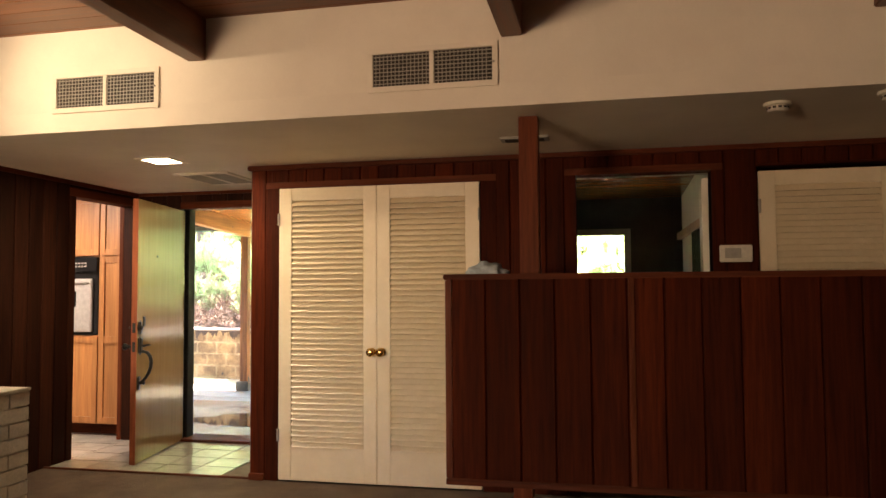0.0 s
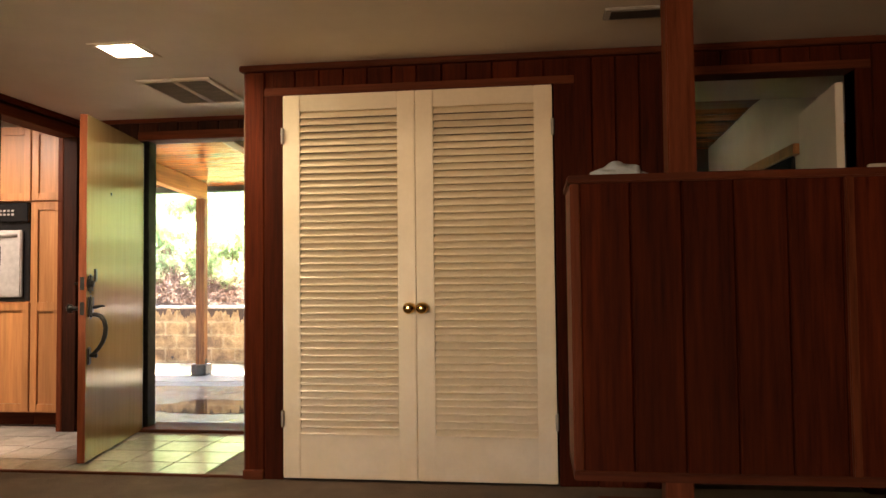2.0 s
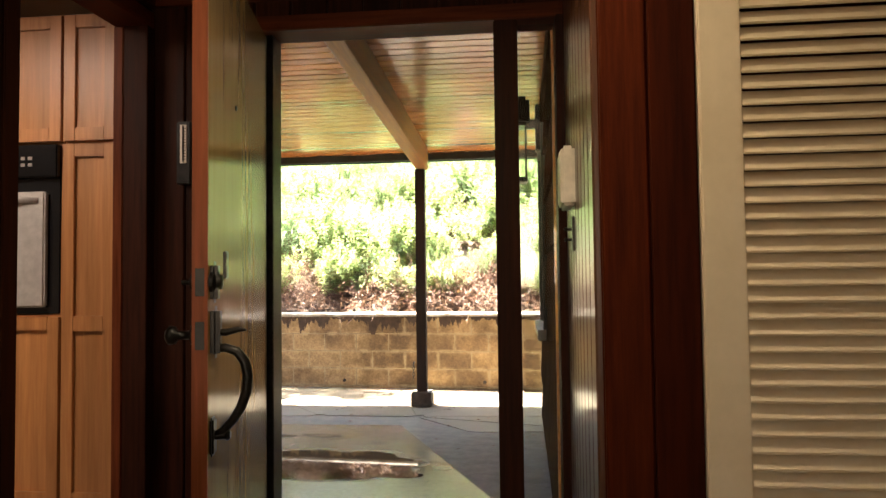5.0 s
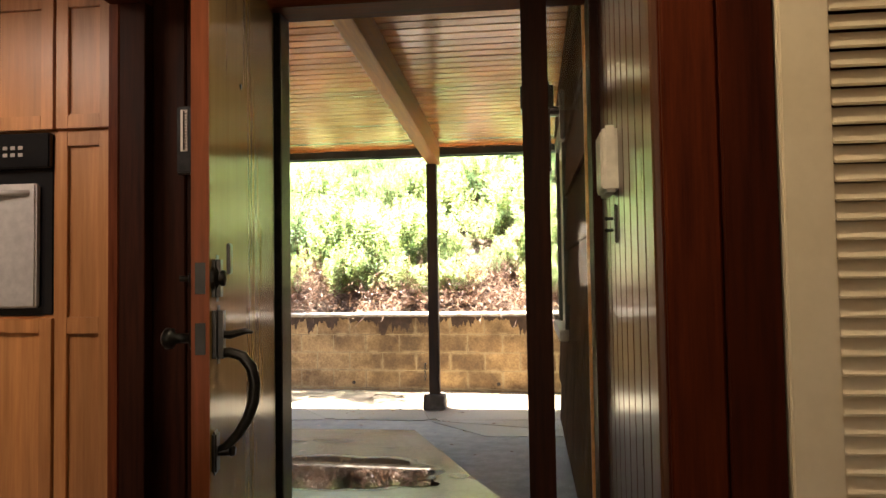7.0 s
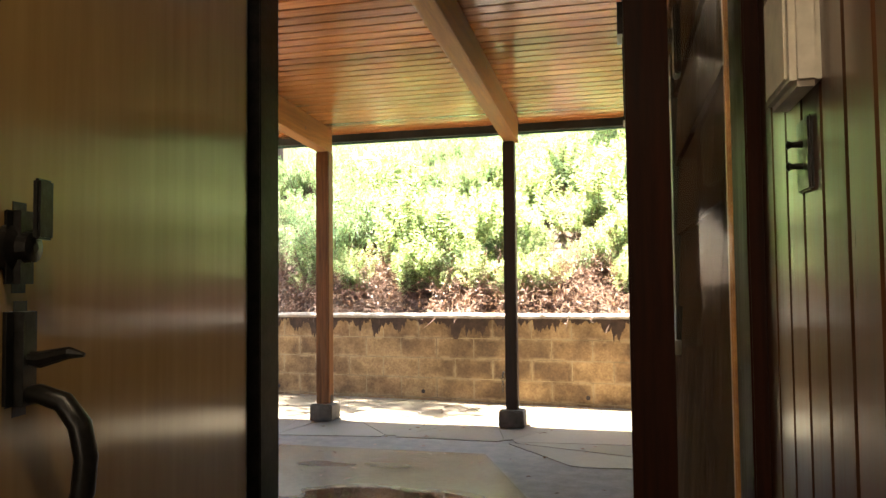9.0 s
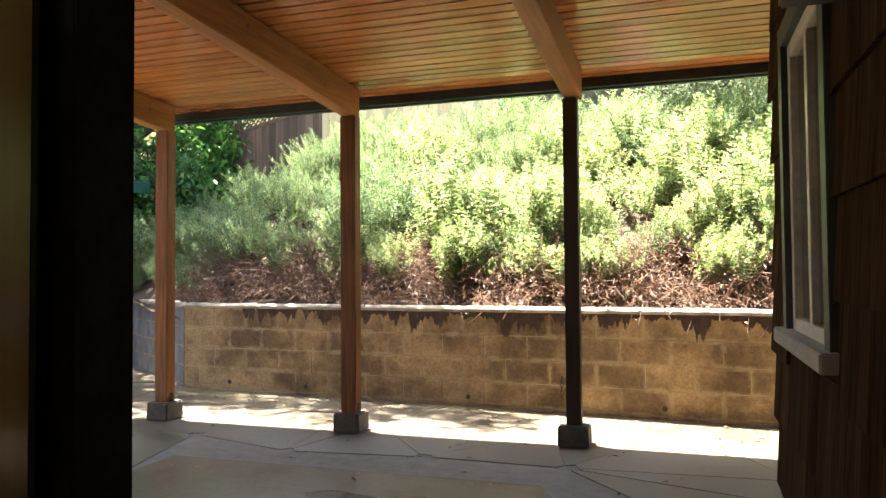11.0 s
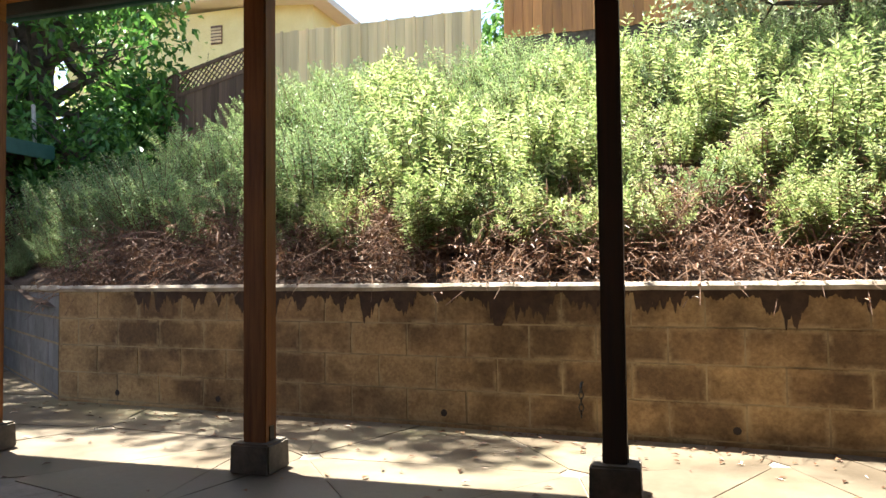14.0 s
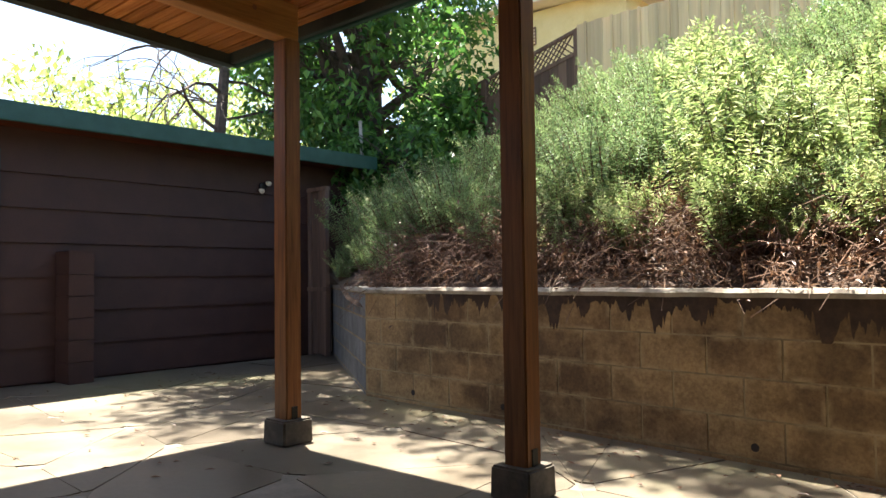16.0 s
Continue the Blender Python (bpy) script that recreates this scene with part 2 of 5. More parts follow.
PATIOCEIL = wood("varnished_patio_board", (0.36, 0.12, 0.03), (0.60, 0.25, 0.075), "x", 0.2, island=True, vary=0.6, coat=0.4, relief=0.06)
BEAM = wood("patio_beam_wood", (0.25, 0.105, 0.033), (0.43, 0.20, 0.07), "y", 0.45, vary=0.3, spec=0.2)
PATIOPOST = wood("weathered_redwood_post", (0.105, 0.038, 0.011), (0.25, 0.105, 0.035), "z", 0.5, vary=0.5, spec=0.2)
INBEAM = wood("dark_ceiling_beam", (0.10, 0.03, 0.013), (0.20, 0.065, 0.027), "y", 0.4, vary=0.2)
FASCIA = mottled("dark_green_fascia", (0.018, 0.026, 0.022), (0.035, 0.045, 0.038), 6, 0.5, 0.1, 60, vary=0)
GREENTRIM = mottled("green_roof_edge", (0.012, 0.06, 0.045), (0.025, 0.085, 0.065), 6, 0.5, 0.1, 60, vary=0)
BROWNSIDING = mottled("brown_painted_siding", (0.040, 0.0145, 0.0095), (0.058, 0.0225, 0.0145), 3, 0.65, 0.3, 60, vary=0.25)
SHINGLE = wood("dark_cedar_shingle", (0.035, 0.021, 0.012), (0.10, 0.058, 0.032), "z", 0.9, vary=0.6, spec=0.0)
BLOCK = siding_block("tan_concrete_block")
MORTAR = mottled("mortar", (0.22, 0.16, 0.085), (0.46, 0.35, 0.19), 4, 0.95, 0.5, 80)
CAP = mottled("concrete_wall_cap", (0.24, 0.20, 0.15), (0.48, 0.42, 0.34), 7, 0.95, 0.6, 50, vary=0)
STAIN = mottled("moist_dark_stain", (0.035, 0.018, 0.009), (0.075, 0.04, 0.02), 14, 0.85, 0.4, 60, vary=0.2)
FOOTING = mottled("grey_concrete_footing", (0.06, 0.05, 0.038), (0.12, 0.10, 0.075), 12, 0.9, 0.5, 60)
CONCRETE = patio_stone("worn_patio_concrete", (0.165, 0.14, 0.09), (0.26, 0.22, 0.148), 0.22, 0.0)
FLAG = patio_stone("flagstone", (0.075, 0.06, 0.042), (0.20, 0.165, 0.115), 0.42, 0.45)
FLAGGROUT = mottled("pale_flagstone_grout", (0.15, 0.13, 0.095), (0.22, 0.19, 0.145), 9, 0.9, 0.4, 70, vary=0)
SOIL = mottled("dry_hillside_soil", (0.045, 0.026, 0.016), (0.10, 0.062, 0.038), 3, 0.98, 0.9, 25, vary=0, dist=0.03)
TANFENCE = wood("new_cedar_fence", (0.74, 0.54, 0.30), (0.86, 0.68, 0.42), "z", 0.7, vary=0.2, grain=0.6)
OLDFENCE = wood("old_brown_fence", (0.11, 0.065, 0.045), (0.24, 0.15, 0.11), "z", 0.8, vary=0.5, grain=0.6)
ORANGEFENCE = wood("orange_fence", (0.40, 0.18, 0.06), (0.56, 0.28, 0.10), "z", 0.7, vary=0.3, grain=0.6)
YELLOW = mottled("yellow_stucco", (0.82, 0.68, 0.32), (0.87, 0.74, 0.38), 3, 0.85, 0.2, 60, vary=0)
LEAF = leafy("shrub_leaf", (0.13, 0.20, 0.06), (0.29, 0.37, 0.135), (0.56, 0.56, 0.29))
# grey-green leaf, its darker tone partly standing in for shade on the bank
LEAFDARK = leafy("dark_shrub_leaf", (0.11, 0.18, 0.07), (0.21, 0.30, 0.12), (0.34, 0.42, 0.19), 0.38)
SILVERLEAF = leafy("silver_green_leaf", (0.20, 0.25, 0.14), (0.36, 0.42, 0.27), (0.55, 0.60, 0.44), 0.35)
STRAW = leafy("half_dry_leaf", (0.13, 0.07, 0.04), (0.30, 0.18, 0.10), (0.48, 0.36, 0.22), 0.3)
IVY = leafy("vine_leaf", (0.03, 0.10, 0.02), (0.08, 0.20, 0.04), (0.18, 0.34, 0.07), 0.35)
FARLEAF = leafy("sunlit_tree_leaf", (0.22, 0.31, 0.08), (0.38, 0.46, 0.13), (0.55, 0.60, 0.22), 0.45)
TWIG = mottled("brown_dry_stem", (0.09, 0.046, 0.026), (0.26, 0.15, 0.09), 8, 0.9, 0.2, 60, island=True, vary=0.8)
DRYLEAF = leafy("dead_leaf", (0.07, 0.032, 0.018), (0.16, 0.08, 0.044), (0.30, 0.17, 0.10), 0.15)
BARK = mottled("grey_brown_bark", (0.06, 0.045, 0.035), (0.14, 0.105, 0.08), 10, 0.95, 0.7, 50, vary=0.2)
GLASS = pane("window_glass")


def water_build(nt, p):
    p.inputs["Base Color"].default_value = (0.05, 0.035, 0.018, 1)
    p.inputs["Roughness"].default_value = 0.03
    p.inputs["Specular IOR Level"].default_value = 0.5


WATER = material("standing_water", water_build)
LAMPON = lit("glowing_diffuser", (1.0, 0.82, 0.55), 0.8)

# ---- shape helpers ----


def cuboid(bm, a, b, m=None):
    """A box between two corners."""
    vs = [bm.verts.new(Vector((x, y, z)) if m is None else m @ Vector((x, y, z)))
          for x in (a[0], b[0]) for y in (a[1], b[1]) for z in (a[2], b[2])]
    for f in ((0, 1, 3, 2), (4, 6, 7, 5), (0, 4, 5, 1), (2, 3, 7, 6), (0, 2, 6, 4), (1, 5, 7, 3)):
        bm.faces.new([vs[i] for i in f])
    return vs


def boxes(*pairs, bevel=0.0):
    bm = bmesh.new()
    for a, b in pairs:
        cuboid(bm, a, b)
    bmesh.ops.recalc_face_normals(bm, faces=bm.faces)
    if bevel:
        bmesh.ops.bevel(bm, geom=list(bm.edges), offset=bevel, segments=2, affect="EDGES")
    return bm


def lathe(profile, n=20, axis="z", bm=None, m=None):
    """A turned shape from (radius, height) pairs."""
    bm = bm or bmesh.new()
    rings = []
    for r, h in profile:
        ring = []
        for i in range(n):
            a = 2 * math.pi * i / n
            c, s = r * math.cos(a), r * math.sin(a)
            v = Vector({"z": (c, s, h), "y": (c, h, s), "x": (h, c, s)}[axis])
            ring.append(bm.verts.new(m @ v if m else v))
        rings.append(ring)
    for p, q in zip(rings, rings[1:]):
        for i in range(n):
            bm.faces.new((p[i], p[(i + 1) % n], q[(i + 1) % n], q[i]))
    bm.faces.new(rings[0][::-1]), bm.faces.new(rings[-1])
    bmesh.ops.recalc_face_normals(bm, faces=bm.faces)
    return bm


def tube(points, radii, n=6, bm=None):
    """A round rod through points with its own radius at each."""
    bm = bm or bmesh.new()
    rings = []
    for i, p in enumerate(points):
        p = Vector(p)
        d = (Vector(points[min(i + 1, len(points) - 1)]) - Vector(points[max(i - 1, 0)])).normalized()
        u = d.orthogonal().normalized()
        if rings and i:
            u = (last - d * last.dot(d)).normalized()
        last = u
        w = d.cross(u)
        r = radii[i] if isinstance(radii, (list, tuple)) else radii
        rings.append([bm.verts.new(p + r * (math.cos(2 * math.pi * k / n) * u + math.sin(2 * math.pi * k / n) * w)) for k in range(n)])
    for p, q in zip(rings, rings[1:]):
        for k in range(n):
            bm.faces.new((p[k], p[(k + 1) % n], q[(k + 1) % n], q[k]))
    bm.faces.new(rings[0][::-1]), bm.faces.new(rings[-1])
    return bm


def mesh_of(name, bm, mat, smooth=False):
    me = bpy.data.meshes.new(name)
    bm.to_mesh(me)
    bm.free()
    me.materials.append(mat)
    if smooth:
        me.shade_smooth()
    return me


def part(name, bm, mat, parent, label="", smooth=False):
    ob = new(name, mesh_of(name, bm, mat, smooth) if isinstance(bm, bmesh.types.BMesh) else bm)
    ob.parent = parent
    if label:
        ob["label"] = label
    return ob


def piece(name, me, parent, m):
    ob = new(name, me)
    ob.parent = parent
    ob.matrix_local = m
    return ob


def thing(name, label, category, where=(0, 0, 0), turn=0, group="", kind=""):
    ob = new(name)
    ob.empty_display_size = 0.1
    ob.matrix_world = pose(*where, 0, 0, turn)
    return tagged(ob, label, category, group, kind)


def solid(name, bm, mat, label, category, kind="structure", smooth=False, group=""):
    return tagged(new(name, mesh_of(name, bm, mat, smooth)), label, category, group, kind)


def board_mesh(name, w, h, t, mat, gap=0.006):
    """A plank w wide (x), t deep (y), h high (z), with eased long edges."""
    bm = bmesh.new()
    c = min(0.005, w * 0.2)
    prof = [(gap / 2, 0), (gap / 2, t - c), (gap / 2 + c, t), (w - gap / 2 - c, t), (w - gap / 2, t - c), (w - gap / 2, 0)]
    lo = [bm.verts.new((x, -y, 0)) for x, y in prof]
    hi = [bm.verts.new((x, -y, h)) for x, y in prof]
    n = len(prof)
    for i in range(n):
        bm.faces.new((lo[i], lo[(i + 1) % n], hi[(i + 1) % n], hi[i]))
    bm.faces.new(lo[::-1]), bm.faces.new(hi)
    bmesh.ops.recalc_face_normals(bm, faces=bm.faces)
    return mesh_of(name, bm, mat)


def panelling(parent, start, turn, length, z0, z1, mat, width=0.142, thick=0.016):
    """Upright boards along a wall, from start, running along local x after the turn, facing local -y."""
    n = max(1, round(length / width))
    w = length / n
    me = board_mesh("board", w, z1 - z0, thick, mat)
    for i in range(n):
        piece("board", me, parent, pose(start[0], start[1], z0, 0, 0, turn) @ Matrix.Translation((i * w, 0, 0)))

# ---- the house: floors, walls, ceilings ----
XW, XE, YS, YC, YF = -4.22, 4.20, -4.0, 4.83, 6.02
ZS, ZC, GZ = 2.33, 2.93, -0.185

solid("floor_carpet", boxes(((XW, YS, -0.15), (XE, YC + 0.03, 0.0))), CARPET, "low brown carpet of the living room", "carpet")
entry = solid("floor_tiles", boxes(((-7.6, 2.0, -0.15), (XW, 6.14, -0.008)), ((XW, YC + 0.03, -0.15), (-2.43, 6.14, -0.008)),
                                   ((-2.43, 5.0, -0.15), (XE, 9.6, -0.008))), GROUT, "grout bed of the tiled entry and kitchen floor", "floor")
tile = mesh_of("tile", boxes(((0.004, 0.004, -0.01), (0.301, 0.301, 0.0)), bevel=0.003), TILE)
for i in range(-5, 6):
    for j in range(0, 5):
        x, y = XW + 0.305 * i, YC + 0.035 + 0.2785 * j - 0.22 * (i < 0)
        if x + 0.3 <= -2.46 and y + 0.27 < 6.12:
            piece("tile", tile, entry, Matrix.Translation((x, y, 0)) @ Matrix.Diagonal((1, 0.913, 1, 1)))
solid("threshold_1", boxes(((XW, YC + 0.005, 0.0), (-2.43, YC + 0.035, 0.012)), bevel=0.004), PANEL_X, "thin wooden strip between carpet and tiles", "threshold")

# closet wall with two louvred closets and a doorway
wall_n = solid("wall_north", boxes(((-2.43, YC + 0.02, 0), (-2.27, YC + 0.14, ZS)), ((-2.27, YC + 0.02, 2.19), (XE, YC + 0.14, ZS)),
                                   ((-0.66, YC + 0.02, 0), (-0.02, YC + 0.14, 2.19)), ((0.86, YC + 0.02, 0), (1.145, YC + 0.14, 2.19)),
                                   ((2.80, YC + 0.02, 0), (XE, YC + 0.14, 2.19)), ((-2.27, YC + 0.6, 0), (-0.60, YC + 0.66, ZS)),
                                   ((-0.66, YC + 0.14, 0), (-0.60, YC + 0.6, ZS)), ((1.1, YC + 0.6, 0), (2.9, YC + 0.66, ZS))),
               PANEL, "dark redwood panelled wall with closets", "wall")
panelling(wall_n, (-2.43, YC + 0.02), 0, 0.12, 0.0, ZS, PANEL, 0.12)
panelling(wall_n, (-2.27, YC + 0.02), 0, 1.68, 2.202, ZS, PANEL)
panelling(wall_n, (-0.60, YC + 0.02), 0, 0.50, 0.0, ZS, PANEL)
panelling(wall_n, (-0.10, YC + 0.02), 0, 1.04, 2.217, ZS, PANEL)
panelling(wall_n, (0.94, YC + 0.02), 0, 0.20, 0.0, ZS, PANEL)
panelling(wall_n, (1.14, YC + 0.02), 0, 1.68, 2.20, ZS, PANEL)


def casing(name, x0, x1, z1, y, mat, label, w=0.075):
    c = thing(name, label, "door frame", (0, 0, 0), kind="structure")
    part("frame_side", boxes(((x0 - w, y - 0.022, 0), (x0, y + 0.12, z1)), bevel=0.003), mat, c)
    part("frame_side", boxes(((x1, y - 0.022, 0), (x1 + w, y + 0.12, z1)), bevel=0.003), mat, c)
    part("frame_head", boxes(((x0 - w, y - 0.024, z1), (x1 + w, y + 0.12, z1 + 0.045)), bevel=0.003), PANEL_X, c)
    return c


# panel wood, darker than the posts, puts the dim light here into the colour
casing("door_frame_1", -2.20, -0.68, 2.155, YC + 0.02, PANEL, "reddish wooden frame round the double closet", 0.11)
casing("door_frame_2", -0.02, 0.86, 2.17, YC + 0.02, PANEL, "dark wooden frame of the doorway to the back room")
solid("crown_1", boxes(((-2.45, YC - 0.03, ZS - 0.035), (XE, YC + 0.02, ZS)), bevel=0.006), PANEL_X, "red-brown wooden strip under the low ceiling", "trim")
solid("baseboard_1", boxes(((-2.43, YC - 0.02, 0.0), (-2.31, YC + 0.02, 0.05)), bevel=0.004), PANEL_X, "low wooden skirting at the closet corner", "trim")

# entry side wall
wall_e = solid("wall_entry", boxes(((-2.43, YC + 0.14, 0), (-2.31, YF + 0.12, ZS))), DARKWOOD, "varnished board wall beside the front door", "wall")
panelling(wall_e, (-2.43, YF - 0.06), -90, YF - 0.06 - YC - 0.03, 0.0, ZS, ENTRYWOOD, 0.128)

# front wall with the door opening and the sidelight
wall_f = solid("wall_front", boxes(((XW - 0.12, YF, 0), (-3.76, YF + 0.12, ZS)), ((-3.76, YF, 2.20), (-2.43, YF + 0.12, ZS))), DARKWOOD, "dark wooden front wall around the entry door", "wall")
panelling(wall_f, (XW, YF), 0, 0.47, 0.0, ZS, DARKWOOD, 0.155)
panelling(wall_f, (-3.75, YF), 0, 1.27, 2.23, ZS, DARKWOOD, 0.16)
fr = thing("door_frame_3", "dark brown frame of the front door with a narrow sidelight", "door frame", kind="structure")
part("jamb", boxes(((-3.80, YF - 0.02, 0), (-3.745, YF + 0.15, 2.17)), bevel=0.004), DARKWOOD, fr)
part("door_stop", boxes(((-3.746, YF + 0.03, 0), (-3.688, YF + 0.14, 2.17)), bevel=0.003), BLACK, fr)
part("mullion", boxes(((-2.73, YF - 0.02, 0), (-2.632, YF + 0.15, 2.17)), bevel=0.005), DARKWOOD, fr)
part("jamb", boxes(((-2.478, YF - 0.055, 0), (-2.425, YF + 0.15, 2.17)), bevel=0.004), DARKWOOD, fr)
part("head", boxes(((-3.75, YF - 0.022, 2.17), (-2.425, YF + 0.15, 2.235)), bevel=0.004), PANEL_X, fr)
part("sill", boxes(((-3.715, YF - 0.06, -0.01), (-2.73, YF + 0.22, 0.022)), bevel=0.005), PANEL_X, fr)
part("sill", boxes(((-2.632, YF - 0.01, -0.01), (-2.478, YF + 0.15, 0.07)), bevel=0.005), DARKWOOD, fr)
gl = part("pane", boxes(((-2.633, YF + 0.06, 0.06), (-2.477, YF + 0.066, 2.175))), GLASS, fr)
gl.visible_shadow = False
solid("crown_2", boxes(((XW, YF - 0.035, ZS - 0.03), (-2.43, YF, ZS))), PANEL_X, "thin wooden strip over the front door", "trim")
solid("baseboard_2", boxes(((XW, YF - 0.03, 0), (-3.75, YF - 0.016, 0.06))), PANEL_X, "low wooden skirting by the front door", "trim")

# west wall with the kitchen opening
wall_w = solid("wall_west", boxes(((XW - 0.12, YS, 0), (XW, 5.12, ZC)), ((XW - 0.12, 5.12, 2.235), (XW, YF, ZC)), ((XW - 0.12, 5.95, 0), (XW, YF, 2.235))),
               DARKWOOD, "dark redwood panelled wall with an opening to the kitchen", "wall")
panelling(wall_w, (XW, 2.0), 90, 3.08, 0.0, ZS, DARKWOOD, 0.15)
kf = thing("door_frame_4", "reddish wooden frame of the kitchen opening", "door frame", kind="structure")
part("frame_side", boxes(((XW - 0.13, 5.08, 0), (XW + 0.022, 5.15, 2.20)), bevel=0.004), DARKWOOD, kf)
part("frame_side", boxes(((XW - 0.13, 5.93, 0), (XW - 0.085, 5.995, 2.20)), bevel=0.004), POSTWOOD, kf)
part("frame_side", boxes(((XW - 0.085, 5.933, 0), (XW + 0.022, 5.995, 2.20)), bevel=0.003), DARKWOOD, kf)
part("frame_head", boxes(((XW - 0.13, 5.08, 2.20), (XW + 0.022, 5.995, 2.27)), bevel=0.004), PANEL_Y, kf)
solid("crown_3", boxes(((XW, 3.45, ZS - 0.035), (XW + 0.03, YF, ZS))), PANEL_Y, "thin wooden strip along the low ceiling", "trim")

# closing walls, ceilings
solid("wall_east", boxes(((XE, YS, 0), (XE + 0.12, 9.7, 3.3))), PANEL, "dark panelled wall closing the living room", "wall")
solid("wall_south", boxes(((XW, YS - 0.12, 0), (-4.0, YS, ZC)), ((-2.4, YS - 0.12, 0), (XE, YS, ZC)), ((-4.0, YS - 0.12, 2.05), (-2.4, YS, ZC)), ((-4.0, YS - 0.12, 0), (-2.4, YS, 0.95))), PLASTER, "plain wall with a wide window opening", "wall")
solid("ceiling_low", boxes(((XW, 3.45, ZS), (XE, YF + 0.12, ZS + 0.12))), PLASTER, "warm white plaster ceiling of the lowered part", "ceiling")
solid("wall_soffit", boxes(((XW, 3.45, ZS + 0.12), (XE, 3.57, ZC + 0.1))), PLASTER, "warm white plaster face above the lowered ceiling", "wall")
bm = bmesh.new()
y = YS
while y < 3.45:
    cuboid(bm, (XW, y + 0.003, ZC), (XE, min(y + 0.137, 3.45), ZC + 0.03))
    y += 0.14
cuboid(bm, (XW - 0.1, YS - 0.1, ZC + 0.025), (XE + 0.1, 3.5, ZC + 0.08))
solid("ceiling_planks", bm, CEILWOOD, "stained wooden plank ceiling of the living room", "ceiling")
for x in (-3.79, -2.065, -0.29, 1.45, 3.2):
    b = thing("ceiling_beam", "dark stained wooden beam under the plank ceiling", "beam", (x, 0, 0), group="living room beams", kind="structure")
    part("beam", boxes(((-0.055, YS, 2.69), (0.055, 3.445, ZC - 0.004)), bevel=0.005), INBEAM, b)
solid("ceiling_kitchen", boxes(((-7.6, 2.0, 2.46), (XW - 0.12, 6.45, 2.56))), PLASTER, "white kitchen ceiling", "ceiling")
solid("wall_kitchen", boxes(((-7.6, 6.43, -0.2), (XW, 6.49, 2.5)), ((-7.72, 2.0, -0.2), (-7.6, 6.49, 2.5)), ((-7.6, 1.9, -0.2), (XW, 2.0, 2.5)), ((XW - 0.06, YF + 0.12, -0.2), (XW, 6.43, 2.5))), PLASTER, "plain kitchen wall", "wall")

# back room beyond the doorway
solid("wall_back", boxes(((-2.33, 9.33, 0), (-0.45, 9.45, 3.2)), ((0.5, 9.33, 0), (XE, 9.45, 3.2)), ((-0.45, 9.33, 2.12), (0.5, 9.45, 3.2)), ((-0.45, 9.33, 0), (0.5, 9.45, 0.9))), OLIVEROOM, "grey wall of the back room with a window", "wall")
solid("wall_back_side", boxes(((1.15, 6.3, 0), (1.27, 9.33, 3.2)), ((1.15, YC + 0.66, 2.12), (1.27, 6.3, 3.2))), PLASTER, "pale side wall of the back room", "wall")
bm = bmesh.new()
for k in range(34):
    cuboid(bm, (-2.4, 4.97 + 0.13 * k, 2.62), (XE, 4.97 + 0.13 * k + 0.124, 2.65))
cuboid(bm, (-2.4, 4.97, 2.645), (XE, 9.45, 2.70))
solid("ceiling_back", bm, CEILWOOD, "stained plank ceiling of the back room", "ceiling")
win2 = thing("window_2", "back room window with pale frame and garden beyond", "window", kind="structure")
part("window_frame", boxes(((-0.47, 9.29, 2.06), (0.52, 9.35, 2.14)), ((-0.47, 9.29, 0.88), (-0.40, 9.35, 2.06)), ((0.44, 9.29, 0.88), (0.52, 9.35, 2.06)), ((-0.40, 9.29, 0.88), (0.44, 9.35, 0.95))), PLASTIC, win2)
g2 = part("pane", boxes(((-0.41, 9.37, 0.94), (0.45, 9.376, 2.07))), GLASS, win2)
g2.visible_shadow = False
rail = thing("closet_header", "yellow varnished wooden header over a sliding closet", "rail", (1.13, 0, 0))
part("header", boxes(((-0.06, 6.4, 1.98), (0.0, 9.2, 2.06)), bevel=0.005), CABINET, rail)
part("sliding_door", boxes(((-0.04, 6.5, 0.02), (-0.01, 7.9, 1.98)), bevel=0.005), BLACKGLOSS, rail)
od = thing("open_door", "pale painted door standing open in the back room", "door", (0.84, 4.99, 0), 84)
part("leaf", boxes(((0, -0.02, 0.01), (0.8, 0.02, 2.14)), bevel=0.004), PLASTER, od)

# ---- louvred closet doors ----
slat = mesh_of("slat", boxes(((0, -0.0035, -0.026), (1, 0.0035, 0.026)), bevel=0.002), WHITE)


